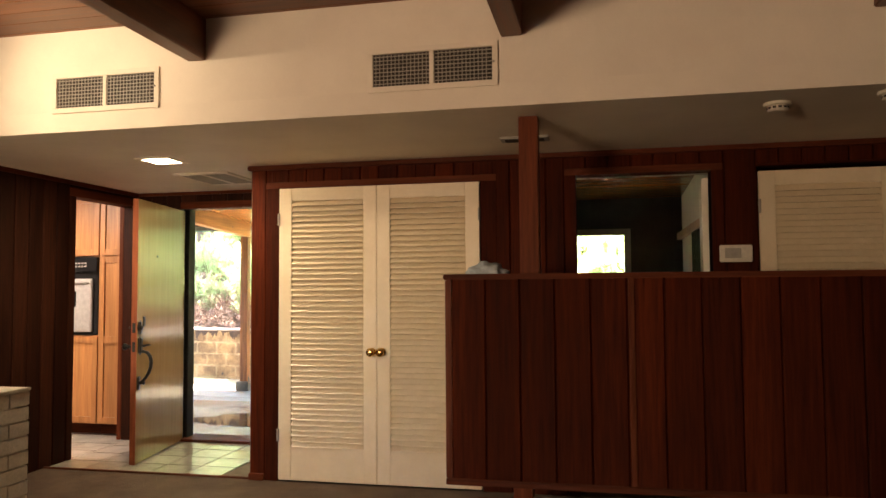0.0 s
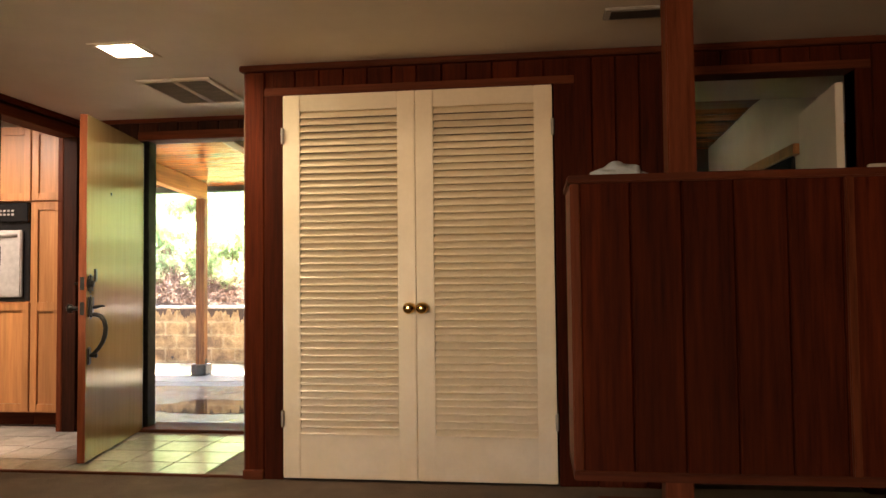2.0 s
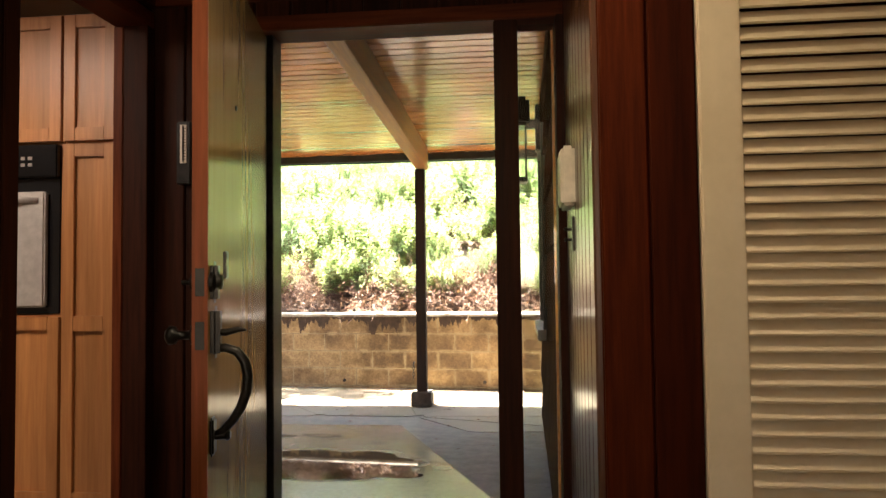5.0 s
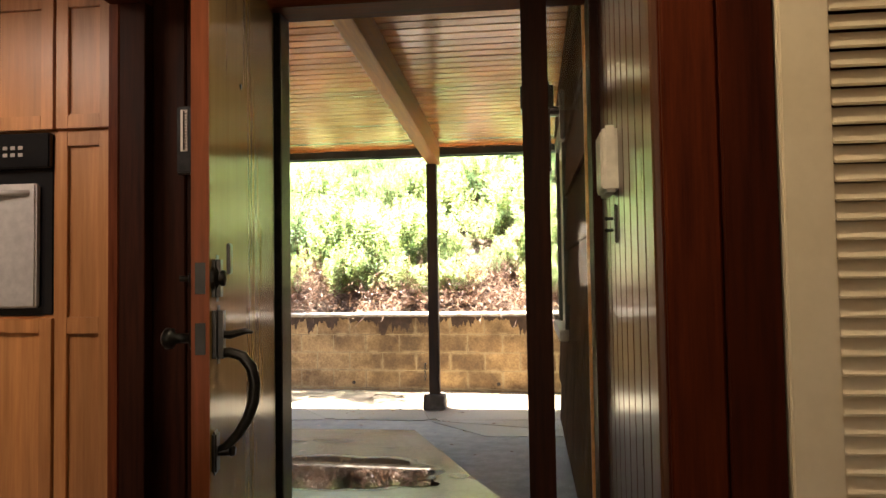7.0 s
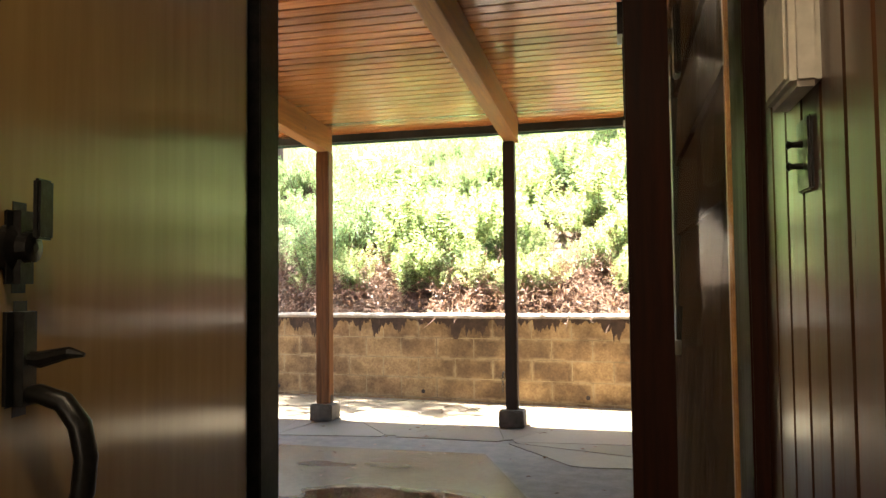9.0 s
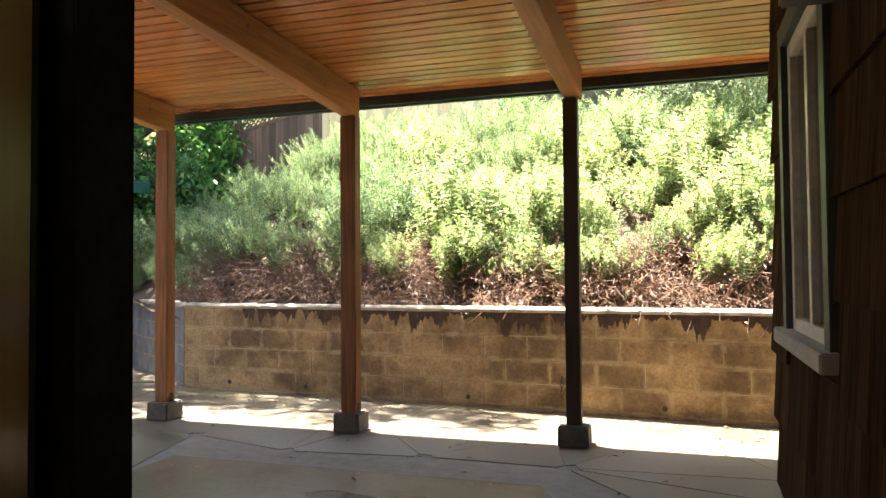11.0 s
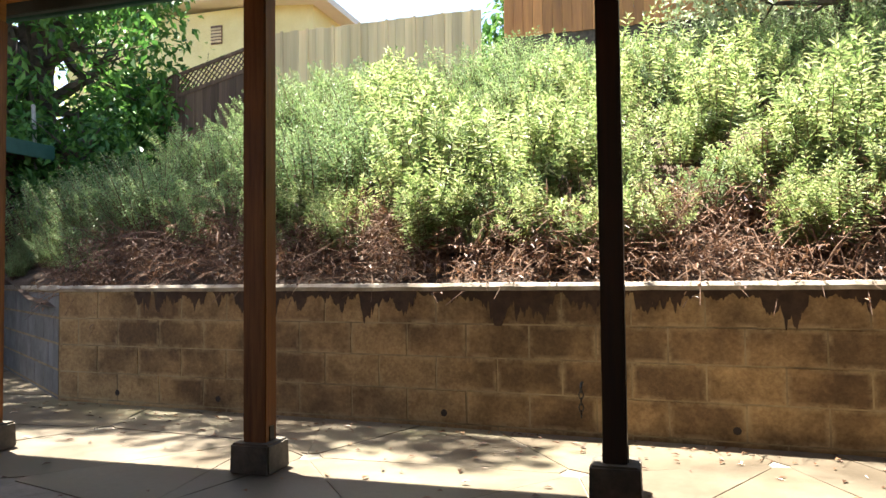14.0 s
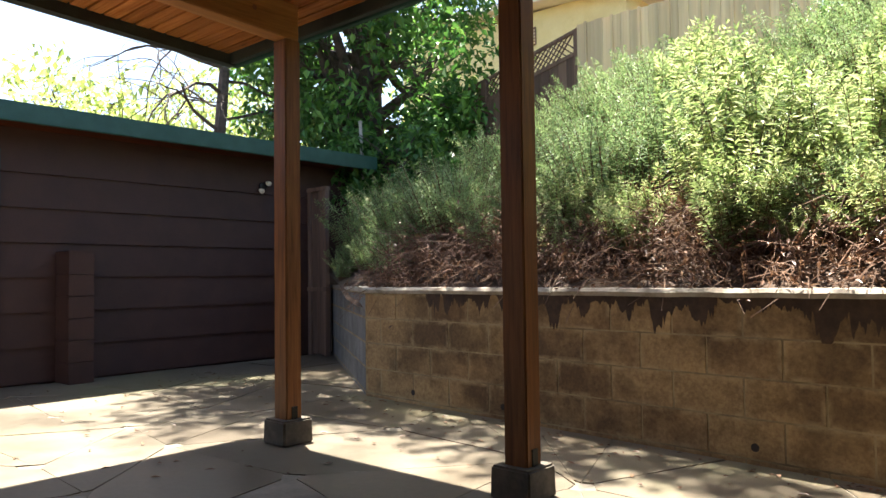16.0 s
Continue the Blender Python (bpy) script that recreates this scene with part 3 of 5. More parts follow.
def louvre_leaf(x0, x1, hinge_left, label):
    d = thing("louvered_door", label, "closet door", (x0, YC, 0.015), group="louvred closet doors")
    w, h, s = x1 - x0 - 0.004, 2.135, 0.1
    part("stile", boxes(((0, -0.018, 0), (s, 0.018, h)), bevel=0.004), WHITE, d)
    part("stile", boxes(((w - s, -0.018, 0), (w, 0.018, h)), bevel=0.004), WHITE, d)
    part("rail", boxes(((s, -0.016, h - 0.095), (w - s, 0.016, h)), bevel=0.003), WHITE, d)
    part("rail", boxes(((s, -0.016, 0), (w - s, 0.016, 0.24)), bevel=0.003), WHITE, d)
    n = 46
    for i in range(n):
        z = 0.24 + (h - 0.335) * (i + 0.5) / n
        piece("slat", slat, d, pose(s, -0.003, z, -41) @ Matrix.Diagonal((w - 2 * s, 1, 1.0, 1)))
    hx = 0.0 if hinge_left else w
    for z in (0.28, 1.86):
        part("hinge", lathe([(0.007, z), (0.009, z + 0.004), (0.009, z + 0.086), (0.007, z + 0.09)], 10, m=Matrix.Translation((hx, -0.024, 0))), GREYPLATE, d)
    kx = w - 0.035 if hinge_left else 0.035
    m = Matrix.Translation((kx, -0.018, 0.935))
    part("knob", lathe([(0.030, 0), (0.030, -0.004), (0.026, -0.008), (0.012, -0.014), (0.011, -0.028), (0.024, -0.034), (0.031, -0.044), (0.031, -0.052), (0.025, -0.062), (0.010, -0.066)], 24, "y", m=m), BRASS, d, "polished brass knob", True)
    return d


louvre_leaf(-2.195, -1.4365, True, "cream painted louvred closet door with a brass knob")
louvre_leaf(-1.4385, -0.685, False, "cream painted louvred closet door with a brass knob")
louvre_leaf(1.15, 1.975, True, "cream painted louvred door of the far closet")
louvre_leaf(1.979, 2.80, False, "cream painted louvred door of the far closet")

# ---- panelled divider on legs, with its post ----
dv = thing("room_divider", "dark red wood panelled divider cabinet raised on legs", "divider", (-0.66, 3.52, 0))
DW, DD, D0, D1 = 3.6, 0.37, 0.39, 1.475
part("body", boxes(((0.01, 0.016, D0 + 0.02), (DW, DD - 0.01, D1 - 0.02))), PANEL, dv)
part("top", boxes(((-0.012, -0.014, D1 - 0.03), (DW, DD + 0.012, D1)), bevel=0.005), PANEL_X, dv)
part("bottom_rail", boxes(((-0.004, -0.004, D0), (DW, DD, D0 + 0.035)), bevel=0.004), PANEL_X, dv)
part("end_panel", boxes(((-0.004, 0.0, D0 + 0.035), (0.03, DD, D1 - 0.03)), bevel=0.004), POSTWOOD, dv)
bw = 0.178
bme = board_mesh("board", bw, D1 - D0 - 0.065, 0.014, PANEL, 0.004)
for i in range(int(DW / bw) - 1):
    piece("board", bme, dv, pose(0.03 + i * bw, 0.016, D0 + 0.035))
part("cover_strip", boxes(((0.925, -0.012, D0 + 0.035), (0.955, 0.004, D1 - 0.03)), bevel=0.004), POSTWOOD, dv, "lighter red cover strip")
for x in (0.38, 1.9, 3.2):
    part("leg", boxes(((x - 0.05, 0.12, 0), (x + 0.05, 0.22, D0)), bevel=0.004), POSTWOOD, dv)
part("plinth", boxes(((0.1, 0.225, 0.0), (DW, 0.34, 0.24)), bevel=0.004), PANEL_X, dv)
po = thing("wooden_post", "reddish square wooden post rising from the divider to the ceiling", "post", (-0.235, 3.74, D1), kind="structure")
part("post", boxes(((-0.052, -0.052, 0), (0.052, 0.052, ZS - D1)), bevel=0.005), POSTWOOD, po)
cl = thing("folded_cloth", "crumpled pale blue cloth lying on the divider", "cloth", (-0.47, 3.70, D1))
bm = bmesh.new()
bmesh.ops.create_icosphere(bm, subdivisions=4, radius=1.0)
for v in bm.verts:
    k = 1 + 0.25 * noise.noise(v.co * 2.2) + 0.08 * noise.noise(v.co * 7)
    v.co = Vector((v.co.x * 0.11 * k, v.co.y * 0.09 * k, max(0.0, v.co.z) * 0.065 * k))
part("cloth", bm, mottled("pale_blue_cloth", (0.42, 0.50, 0.55), (0.55, 0.62, 0.66), 10, 0.9, 0.3, 90, vary=0), cl, smooth=True)

# ---- fixtures of the lowered ceiling ----


def wall_register(x, z, label):
    r = thing("air_vent", label, "vent", (x, 3.45, z), group="wall vents")
    w, h = 0.70, 0.235
    part("frame", boxes(((0, -0.014, 0), (w, 0, 0.03)), ((0, -0.014, h - 0.03), (w, 0, h)), ((0, -0.014, 0.03), (0.03, 0, h - 0.03)), ((w - 0.03, -0.014, 0.03), (w, 0, h - 0.03)),
                        ((w / 2 - 0.012, -0.014, 0.03), (w / 2 + 0.012, 0, h - 0.03)), bevel=0.002), PLASTER, r)
    part("backing", boxes(((0.025, -0.003, 0.025), (w - 0.025, -0.001, h - 0.025))), DARKGAP, r)
    sl = mesh_of("slat", boxes(((0, -0.010, -0.002), (w - 0.06, -0.005, 0.002))), GREYPLATE)
    for i in range(8):
        piece("slat", sl, r, pose(0.03, 0, 0.045 + i * 0.0207))
    up = mesh_of("fin", boxes(((-0.002, -0.006, 0.03), (0.002, -0.003, h - 0.03))), GREYPLATE)
    for i in range(29):
        piece("fin", up, r, pose(0.045 + i * 0.0212, 0, 0))
    part("lever", boxes(((w - 0.026, -0.03, h / 2), (w - 0.018, -0.012, h / 2 + 0.008))), GREYPLATE, r)
    return r


wall_register(-1.06, 2.44, "white framed double air vent grille high on the plaster")
wall_register(-3.0, 2.44, "white framed double air vent grille near the wall lamp")
dl = thing("recessed_light", "square recessed ceiling light, switched on", "ceiling light", (-2.92, 4.43, ZS))
part("frame", boxes(((-0.135, -0.135, -0.008), (0.135, -0.10, 0.0)), ((-0.135, 0.10, -0.008), (0.135, 0.135, 0.0)), ((-0.135, -0.10, -0.008), (-0.10, 0.10, 0.0)), ((0.10, -0.10, -0.008), (0.135, 0.10, 0.0)), bevel=0.002), PLASTER, dl)
part("diffuser", boxes(((-0.10, -0.10, -0.004), (0.10, 0.10, 0.0))), LAMPON, dl, "glowing warm diffuser")
rv = thing("return_vent", "grey metal return air grille in the ceiling", "vent", (-2.95, 5.28, ZS))
part("frame", boxes(((-0.24, -0.30, -0.014), (0.24, -0.26, 0)), ((-0.24, 0.26, -0.014), (0.24, 0.30, 0)), ((-0.24, -0.26, -0.014), (-0.20, 0.26, 0)), ((0.20, -0.26, -0.014), (0.24, 0.26, 0)), ((-0.02, -0.26, -0.014), (0.02, 0.26, 0)), bevel=0.003), PLASTER, rv)
fin = mesh_of("slat", boxes(((-0.20, -0.009, -0.0015), (0.20, 0.009, 0.0015))), GREYPLATE)
for i in range(26):
    piece("slat", fin, rv, pose(0, -0.25 + i * 0.02, -0.007, 35))
part("backing", boxes(((-0.2, -0.26, -0.003), (0.2, 0.26, -0.001))), DARKGAP, rv)
pl = thing("ceiling_plate", "small dark bronze plate vent under the ceiling", "vent", (-0.31, 4.27, ZS))
part("plate", boxes(((-0.15, -0.07, -0.014), (0.15, 0.07, 0)), bevel=0.005), GREYPLATE, pl)
part("slot", boxes(((-0.12, -0.045, -0.017), (0.12, 0.045, -0.0135))), DARKGAP, pl)


def smoke_alarm(x, y):
    s = thing("smoke_alarm", "round ivory smoke alarm on the ceiling", "smoke alarm", (x, y, ZS), group="smoke alarms")
    part("base", lathe([(0.068, 0), (0.068, -0.012), (0.062, -0.018)], 28), PLASTIC, s)
    part("cover", lathe([(0.05, -0.018), (0.05, -0.036), (0.043, -0.044), (0.02, -0.046)], 28), PLASTIC, s)
    for a in range(0, 360, 30):
        part("slot", boxes(((0.046, -0.008, -0.033), (0.052, 0.008, -0.022))), DARKGAP, s).matrix_local = pose(0, 0, 0, 0, 0, a)


smoke_alarm(1.03, 3.72)
smoke_alarm(1.52, 3.60)
sp = thing("track_lamp", "white track spotlight under the plank ceiling", "lamp", (-2.62, 1.75, 2.62))
part("shade", lathe([(0.03, 0.12), (0.045, 0.10), (0.055, 0.0), (0.06, -0.03), (0.05, -0.032)], 20), PLASTER, sp, smooth=True)
part("stem", lathe([(0.01, 0.31), (0.01, 0.11)], 10), PLASTER, sp)

# thermostat, switches on the closet wall
th = thing("thermostat", "ivory wall thermostat with a grey display", "thermostat", (1.0, YC, 1.615))
part("body", boxes(((-0.10, -0.028, -0.055), (0.10, 0.004, 0.055)), bevel=0.006), PLASTIC, th)
part("display", boxes(((-0.07, -0.031, -0.03), (0.03, -0.027, 0.035)), bevel=0.001), GREYPLATE, th)
sw = thing("light_switch", "white double switch plate on the dark panelling", "switch", (-0.44, YC, 1.22))
part("plate", boxes(((-0.065, -0.008, -0.035), (0.065, 0.004, 0.035)), bevel=0.003), PLASTIC, sw)
for x in (-0.028, 0.028):
    part("toggle", boxes(((x - 0.006, -0.018, -0.011), (x + 0.006, -0.007, 0.011)), bevel=0.002), PLASTIC, sw)

# ---- painted brick hearth ----
he = thing("brick_hearth", "low hearth of cream painted brick beside the carpet", "hearth", (-3.07, 3.4, 0))
part("core", boxes(((-1.13, -1.9, 0), (-0.012, -0.012, 0.835))), CREAMBRICK, he)
brick = mesh_of("brick", boxes(((0.003, 0, 0.003), (0.287, 0.1, 0.0805)), bevel=0.004), CREAMBRICK)
for r in range(10):
    for k in range(7):
        y0 = -0.29 * (k + 1) + 0.145 * (r % 2)
        if -1.9 < y0 and y0 + 0.29 <= 0.001:
            piece("brick", brick, he, pose(0, y0, r * 0.0835, 0, 0, 90))
    if r % 2:
        piece("brick", brick, he, pose(0, -0.145, r * 0.0835, 0, 0, 90) @ Matrix.Diagonal((0.5, 1, 1, 1)))
part("cap", boxes(((-1.13, -1.9, 0.835), (0.006, 0.006, 0.853)), bevel=0.005), CREAMBRICK, he)

# ---- front door, standing open ----
fd = thing("front_door", "varnished flush front door standing open, with black iron handle set", "door", (-3.742, 5.99, 0.012))
ang = math.degrees(math.atan2(5.0 - 5.99, -3.56 + 3.742))
fd.matrix_world = pose(-3.742, 5.99, 0.012, 0, 0, ang)
LW, LH = 0.985, 2.135
part("leaf", boxes(((0.0, 0.002, 0), (LW - 0.002, 0.043, LH)), bevel=0.002), DOORFACE, fd)
part("inner_face", boxes(((0.002, -0.004, 0.002), (LW - 0.004, 0.0035, LH - 0.002))), DOOREDGE, fd)
part("edge", boxes(((LW - 0.003, -0.002, 0.0), (LW + 0.004, 0.0425, LH)), bevel=0.001), DOOREDGE, fd, "red-brown door edge")
part("weather_strip", boxes(((-0.012, 0.0, 0), (-0.001, 0.042, LH))), BLACK, fd)
HX = LW - 0.034
part("deadbolt", lathe([(0.033, 0.043), (0.033, 0.055), (0.022, 0.062), (0.02, 0.075), (0.006, 0.078)], 20, "y", m=Matrix.Translation((HX, 0, 1.088))), BLACK, fd, "black iron deadbolt")
part("deadbolt_plate", boxes(((HX - 0.026, 0.043, 1.028), (HX + 0.026, 0.066, 1.148)), bevel=0.012), BLACK, fd)
part("swing_cover", boxes(((HX - 0.020, 0.080, 1.098), (HX + 0.014, 0.090, 1.178)), bevel=0.003), BLACK, fd)
part("escutcheon", boxes(((HX - 0.028, 0.043, 0.868), (HX + 0.028, 0.072, 1.018)), bevel=0.014), BLACK, fd)
part("thumb_latch", tube([(HX, 0.05, 0.945), (HX, 0.085, 0.941), (HX, 0.125, 0.950), (HX, 0.145, 0.947)], [0.008, 0.011, 0.008, 0.003], 8), BLACK, fd)
pts = [(HX, y, z) for y, z in ((0.045, 0.893), (0.085, 0.897), (0.118, 0.886), (0.140, 0.857), (0.149, 0.815), (0.145, 0.77), (0.130, 0.725), (0.106, 0.687), (0.078, 0.657), (0.055, 0.645))]
part("pull_handle", tube(pts, [0.012, 0.013, 0.014, 0.015, 0.015, 0.015, 0.014, 0.013, 0.012, 0.012], 12), BLACK, fd, "curved black iron pull handle", True)
part("lower_rose", boxes(((HX - 0.026, 0.043, 0.588), (HX + 0.026, 0.056, 0.698)), bevel=0.008), BLACK, fd)
part("lower_stud", lathe([(0.012, 0.05), (0.012, 0.085), (0.016, 0.092), (0.01, 0.1)], 14, "y", m=Matrix.Translation((HX, 0, 0.645))), BLACK, fd)
part("inner_knob", lathe([(0.03, -0.004), (0.03, -0.010), (0.013, -0.016), (0.013, -0.05), (0.026, -0.058), (0.028, -0.075), (0.015, -0.085)], 18, "y", m=Matrix.Translation((HX, 0, 0.935))), BLACK, fd, smooth=True)
part("inner_turn", lathe([(0.024, -0.004), (0.024, -0.012), (0.008, -0.018), (0.008, -0.04)], 14, "y", m=Matrix.Translation((HX, 0, 1.088))), BLACK, fd)
for z in (0.935, 1.088):
    part("latch_plate", boxes(((LW + 0.0035, 0.008, z - 0.04), (LW + 0.0055, 0.034, z + 0.04))), BLACK, fd)
part("peephole", lathe([(0.009, 0.043), (0.009, 0.047), (0.006, 0.048)], 12, "y", m=Matrix.Translation((LW * 0.62, 0, 1.68))), BLACK, fd)

# thermometer, chime and key plate of the entry
tm = thing("wall_thermometer", "narrow wall thermometer with a pale scale in a black case", "thermometer", (-4.06, YF - 0.016, 1.62))
part("case", boxes(((-0.032, -0.022, -0.1), (0.032, 0, 0.17)), bevel=0.005), BLACK, tm)
part("scale", boxes(((-0.014, -0.025, -0.01), (0.014, -0.021, 0.155))), PLASTIC, tm)
part("tube", lathe([(0.003, -0.005), (0.003, 0.15)], 8, m=Matrix.Translation((0, -0.027, 0))), BLACK, tm)
for i in range(12):
    part("mark", boxes(((0.003, -0.0262, 0.005 + i * 0.012), (0.012, -0.0248, 0.0075 + i * 0.012))), BLACK, tm)
ch = thing("door_chime", "ivory plastic door chime box on the entry boards", "door chime", (-2.446, 5.55, 1.44))
part("box", boxes(((-0.045, -0.10, -0.10), (0, 0.10, 0.10)), bevel=0.01), PLASTIC, ch)
part("cover_band", boxes(((-0.049, -0.075, -0.085), (-0.044, 0.075, 0.085)), bevel=0.002), PLASTIC, ch)
kp = thing("entry_switch", "small dark metal switch plate with two toggles", "switch", (-2.446, 5.56, 1.25))
part("plate", boxes(((-0.008, -0.04, -0.06), (0, 0.04, 0.06)), bevel=0.003), BLACK, kp)
for z in (-0.018, 0.018):
    part("toggle", lathe([(0.006, -0.006), (0.005, -0.024), (0.008, -0.03), (0.003, -0.034)], 10, "x", m=Matrix.Translation((0, 0, z))), BLACK, kp)

# ---- kitchen cabinets with wall oven ----


def shaker_door(parent, x0, x1, z0, z1, mid=None):
    d = part("door", boxes(((x0 + 0.05, -0.008, z0 + 0.05), (x1 - 0.05, -0.003, z1 - 0.05))), CABINET, parent)
    rails = [((x0, -0.024, z0), (x0 + 0.055, 0, z1)), ((x1 - 0.055, -0.024, z0), (x1, 0, z1)), ((x0 + 0.055, -0.023, z0), (x1 - 0.055, 0, z0 + 0.06)), ((x0 + 0.055, -0.023, z1 - 0.06), (x1 - 0.055, 0, z1))]
    if mid:
        rails.append(((x0 + 0.055, -0.023, mid - 0.035), (x1 - 0.055, 0, mid + 0.035)))
    part("frame", boxes(*rails, bevel=0.002), CABINET, d)
    return d


pc = thing("pantry_cabinet", "tall narrow orange maple pantry cabinet", "cabinet", (-4.70, 6.13, 0))
part("body", boxes(((0.002, 0.002, 0.1), (0.262, 0.28, 2.34))), CABINET, pc)
part("toe_kick", boxes(((0.002, 0.04, 0), (0.262, 0.27, 0.1))), PANEL_X, pc)
shaker_door(pc, 0.006, 0.258, 0.11, 1.735, 0.92)
shaker_door(pc, 0.006, 0.258, 1.75, 2.33)
part("filler", boxes(((0.264, -0.03, 0), (0.36, 0.28, 2.34))), POSTWOOD, pc)
oc = thing("oven_cabinet", "orange maple cabinet holding the wall oven", "cabinet", (-5.42, 6.13, 0))
part("body", boxes(((0.002, 0.002, 0.1), (0.716, 0.28, 0.96)), ((0.002, 0.002, 1.74), (0.716, 0.28, 2.34)), ((0.66, 0.002, 0.96), (0.716, 0.28, 1.74)), ((0.002, 0.002, 0.96), (0.05, 0.28, 1.74))), CABINET, oc)
part("toe_kick", boxes(((0.002, 0.04, 0), (0.716, 0.27, 0.1))), PANEL_X, oc)
for x in (0.006, 0.362):
    shaker_door(oc, x, x + 0.35, 0.11, 0.95)
    shaker_door(oc, x, x + 0.35, 1.75, 2.33)
ov = thing("wall_oven", "built-in wall oven with black control panel and steel door", "oven", (-5.37, 6.125, 0.965))
part("body", boxes(((0.0, 0.0, 0.0), (0.655, 0.26, 0.77)), bevel=0.004), BLACKGLOSS, ov)
part("control_panel", boxes(((0.0, -0.03, 0.62), (0.655, 0.0, 0.77)), bevel=0.006), BLACKGLOSS, ov)
part("door", boxes(((0.02, -0.035, 0.03), (0.60, 0.0, 0.555)), bevel=0.008), STEEL, ov, "stainless steel oven door")
part("window", boxes(((0.17, -0.038, 0.28), (0.43, -0.034, 0.43)), bevel=0.004), BLACKGLOSS, ov)
part("handle", tube([(0.05, -0.036, 0.515), (0.06, -0.075, 0.515), (0.27, -0.075, 0.515), (0.57, -0.036, 0.515)], 0.013, 10), STEEL, ov, smooth=True)
for i in range(6):
    for j in range(2):
        part("button", boxes(((0.34 + i * 0.035, -0.033, 0.67 + j * 0.03), (0.36 + i * 0.035, -0.029, 0.685 + j * 0.03))), GREYPLATE, ov)
oc2 = thing("base_cabinet", "orange maple base cabinet beside the oven", "cabinet", (-6.3, 6.13, 0))
part("body", boxes(((0.0, 0.002, 0.1), (0.87, 0.28, 0.88)), bevel=0.003), CABINET, oc2)
part("toe_kick", boxes(((0.0, 0.04, 0), (0.87, 0.27, 0.1))), PANEL_X, oc2)
shaker_door(oc2, 0.01, 0.86, 0.11, 0.87)

# ---- patio: ground, flagstones, puddles ----


def wall_y(x):
    return 11.26 - 0.0845 * x


def hill_z(x, y):
    """The planted bank behind the block wall."""
    d = y - wall_y(max(x, -8.05))
    z = 0.64 + 0.50 * max(0.0, min(d, 4.6)) + 0.06 * max(0.0, d - 4.6)
    if x < -7.5:
        z -= 0.22 * (-7.5 - x)
    return max(z, 0.5) + 0.08 * noise.noise(Vector((x * 0.9, y * 0.9, 0)))


solid("ground", boxes(((-300, -300, GZ - 0.4), (300, 300, GZ - 0.03))), SOIL, "bare earth around the house", "ground")
patio = solid("pavement", boxes(((-11.2, 6.14, GZ - 0.05), (4.0, 16.0, GZ - 0.004))), FLAGGROUT, "patio paved in concrete and flagstones", "pavement")
part("concrete_slab", boxes(((-6.2, 6.16, GZ - 0.01), (-3.72, 9.45, GZ + 0.001))), CONCRETE, patio, "smooth worn concrete slab before the door")
bm = bmesh.new()
vs = [bm.verts.new((x, y, z)) for z in (GZ - 0.01, GZ + 0.001) for x, y in ((-3.72, 6.16), (-2.5, 6.16), (-2.72, 7.1), (-3.72, 9.45))]
bm.faces.new(vs[3::-1]), bm.faces.new(vs[4:])
for i in range(4):
    bm.faces.new((vs[i], vs[(i + 1) % 4], vs[4 + (i + 1) % 4], vs[4 + i]))
part("concrete_wedge", bm, CONCRETE, patio)


def in_slab(x, y):
    return -6.2 < x < -2.5 and y < 9.45 and (y - 9.45) * 1.0 < -(x + 3.72) * 2.35


rng = random.Random(7)
NX, NY = 14, 9
pts = {}
for i in range(NX + 1):
    for j in range(NY + 1):
        x, y = -11.15 + i * 0.95 + (0.45 if j % 2 else 0), 6.2 + j * 0.95
        pts[i, j] = (x + rng.uniform(-0.28, 0.28), y + rng.uniform(-0.26, 0.26))
for i in range(NX):
    for j in range(NY):
        quad = [pts[i, j], pts[i + 1, j], pts[i + 1, j + 1], pts[i, j + 1]]
        polys = [quad] if rng.random() < 0.55 else ([quad[:3], [quad[0], quad[2], quad[3]]] if rng.random() < 0.5 else [[quad[0], quad[1], quad[3]], quad[1:]])
        for poly in polys:
            cx, cy = sum(p[0] for p in poly) / len(poly), sum(p[1] for p in poly) / len(poly)
            if cy > wall_y(cx) + 0.5 and cx > -8.6 or cx > -1.2 or cx < -11.0 or in_slab(cx, cy) or cy < 6.4:
                continue
            if any(in_slab(px * 0.8 + cx * 0.2, py * 0.8 + cy * 0.2) for px, py in poly):
                continue
            bm = bmesh.new()
            out = []
            for k in range(len(poly)):
                a, b = Vector(poly[k]), Vector(poly[(k + 1) % len(poly)])
                for u in (0.06, 0.36, 0.64, 0.94):
                    p = a.lerp(b, u)
                    p = p + (Vector((cx, cy)) - p).normalized() * (0.004 + rng.uniform(-0.003, 0.006))
                    out.append(p)
            top = [bm.verts.new((p.x - cx, p.y - cy, 0.001)) for p in out]
            low = [bm.verts.new((p.x - cx, p.y - cy, -0.015)) for p in out]
            bm.faces.new(top)
            for k in range(len(out)):
                bm.faces.new((low[k], low[(k + 1) % len(out)], top[(k + 1) % len(out)], top[k]))
            bmesh.ops.recalc_face_normals(bm, faces=bm.faces)
            piece("flagstone", mesh_of("flagstone", bm, FLAG), patio, pose(cx, cy, GZ + rng.uniform(-0.001, 0.003)))


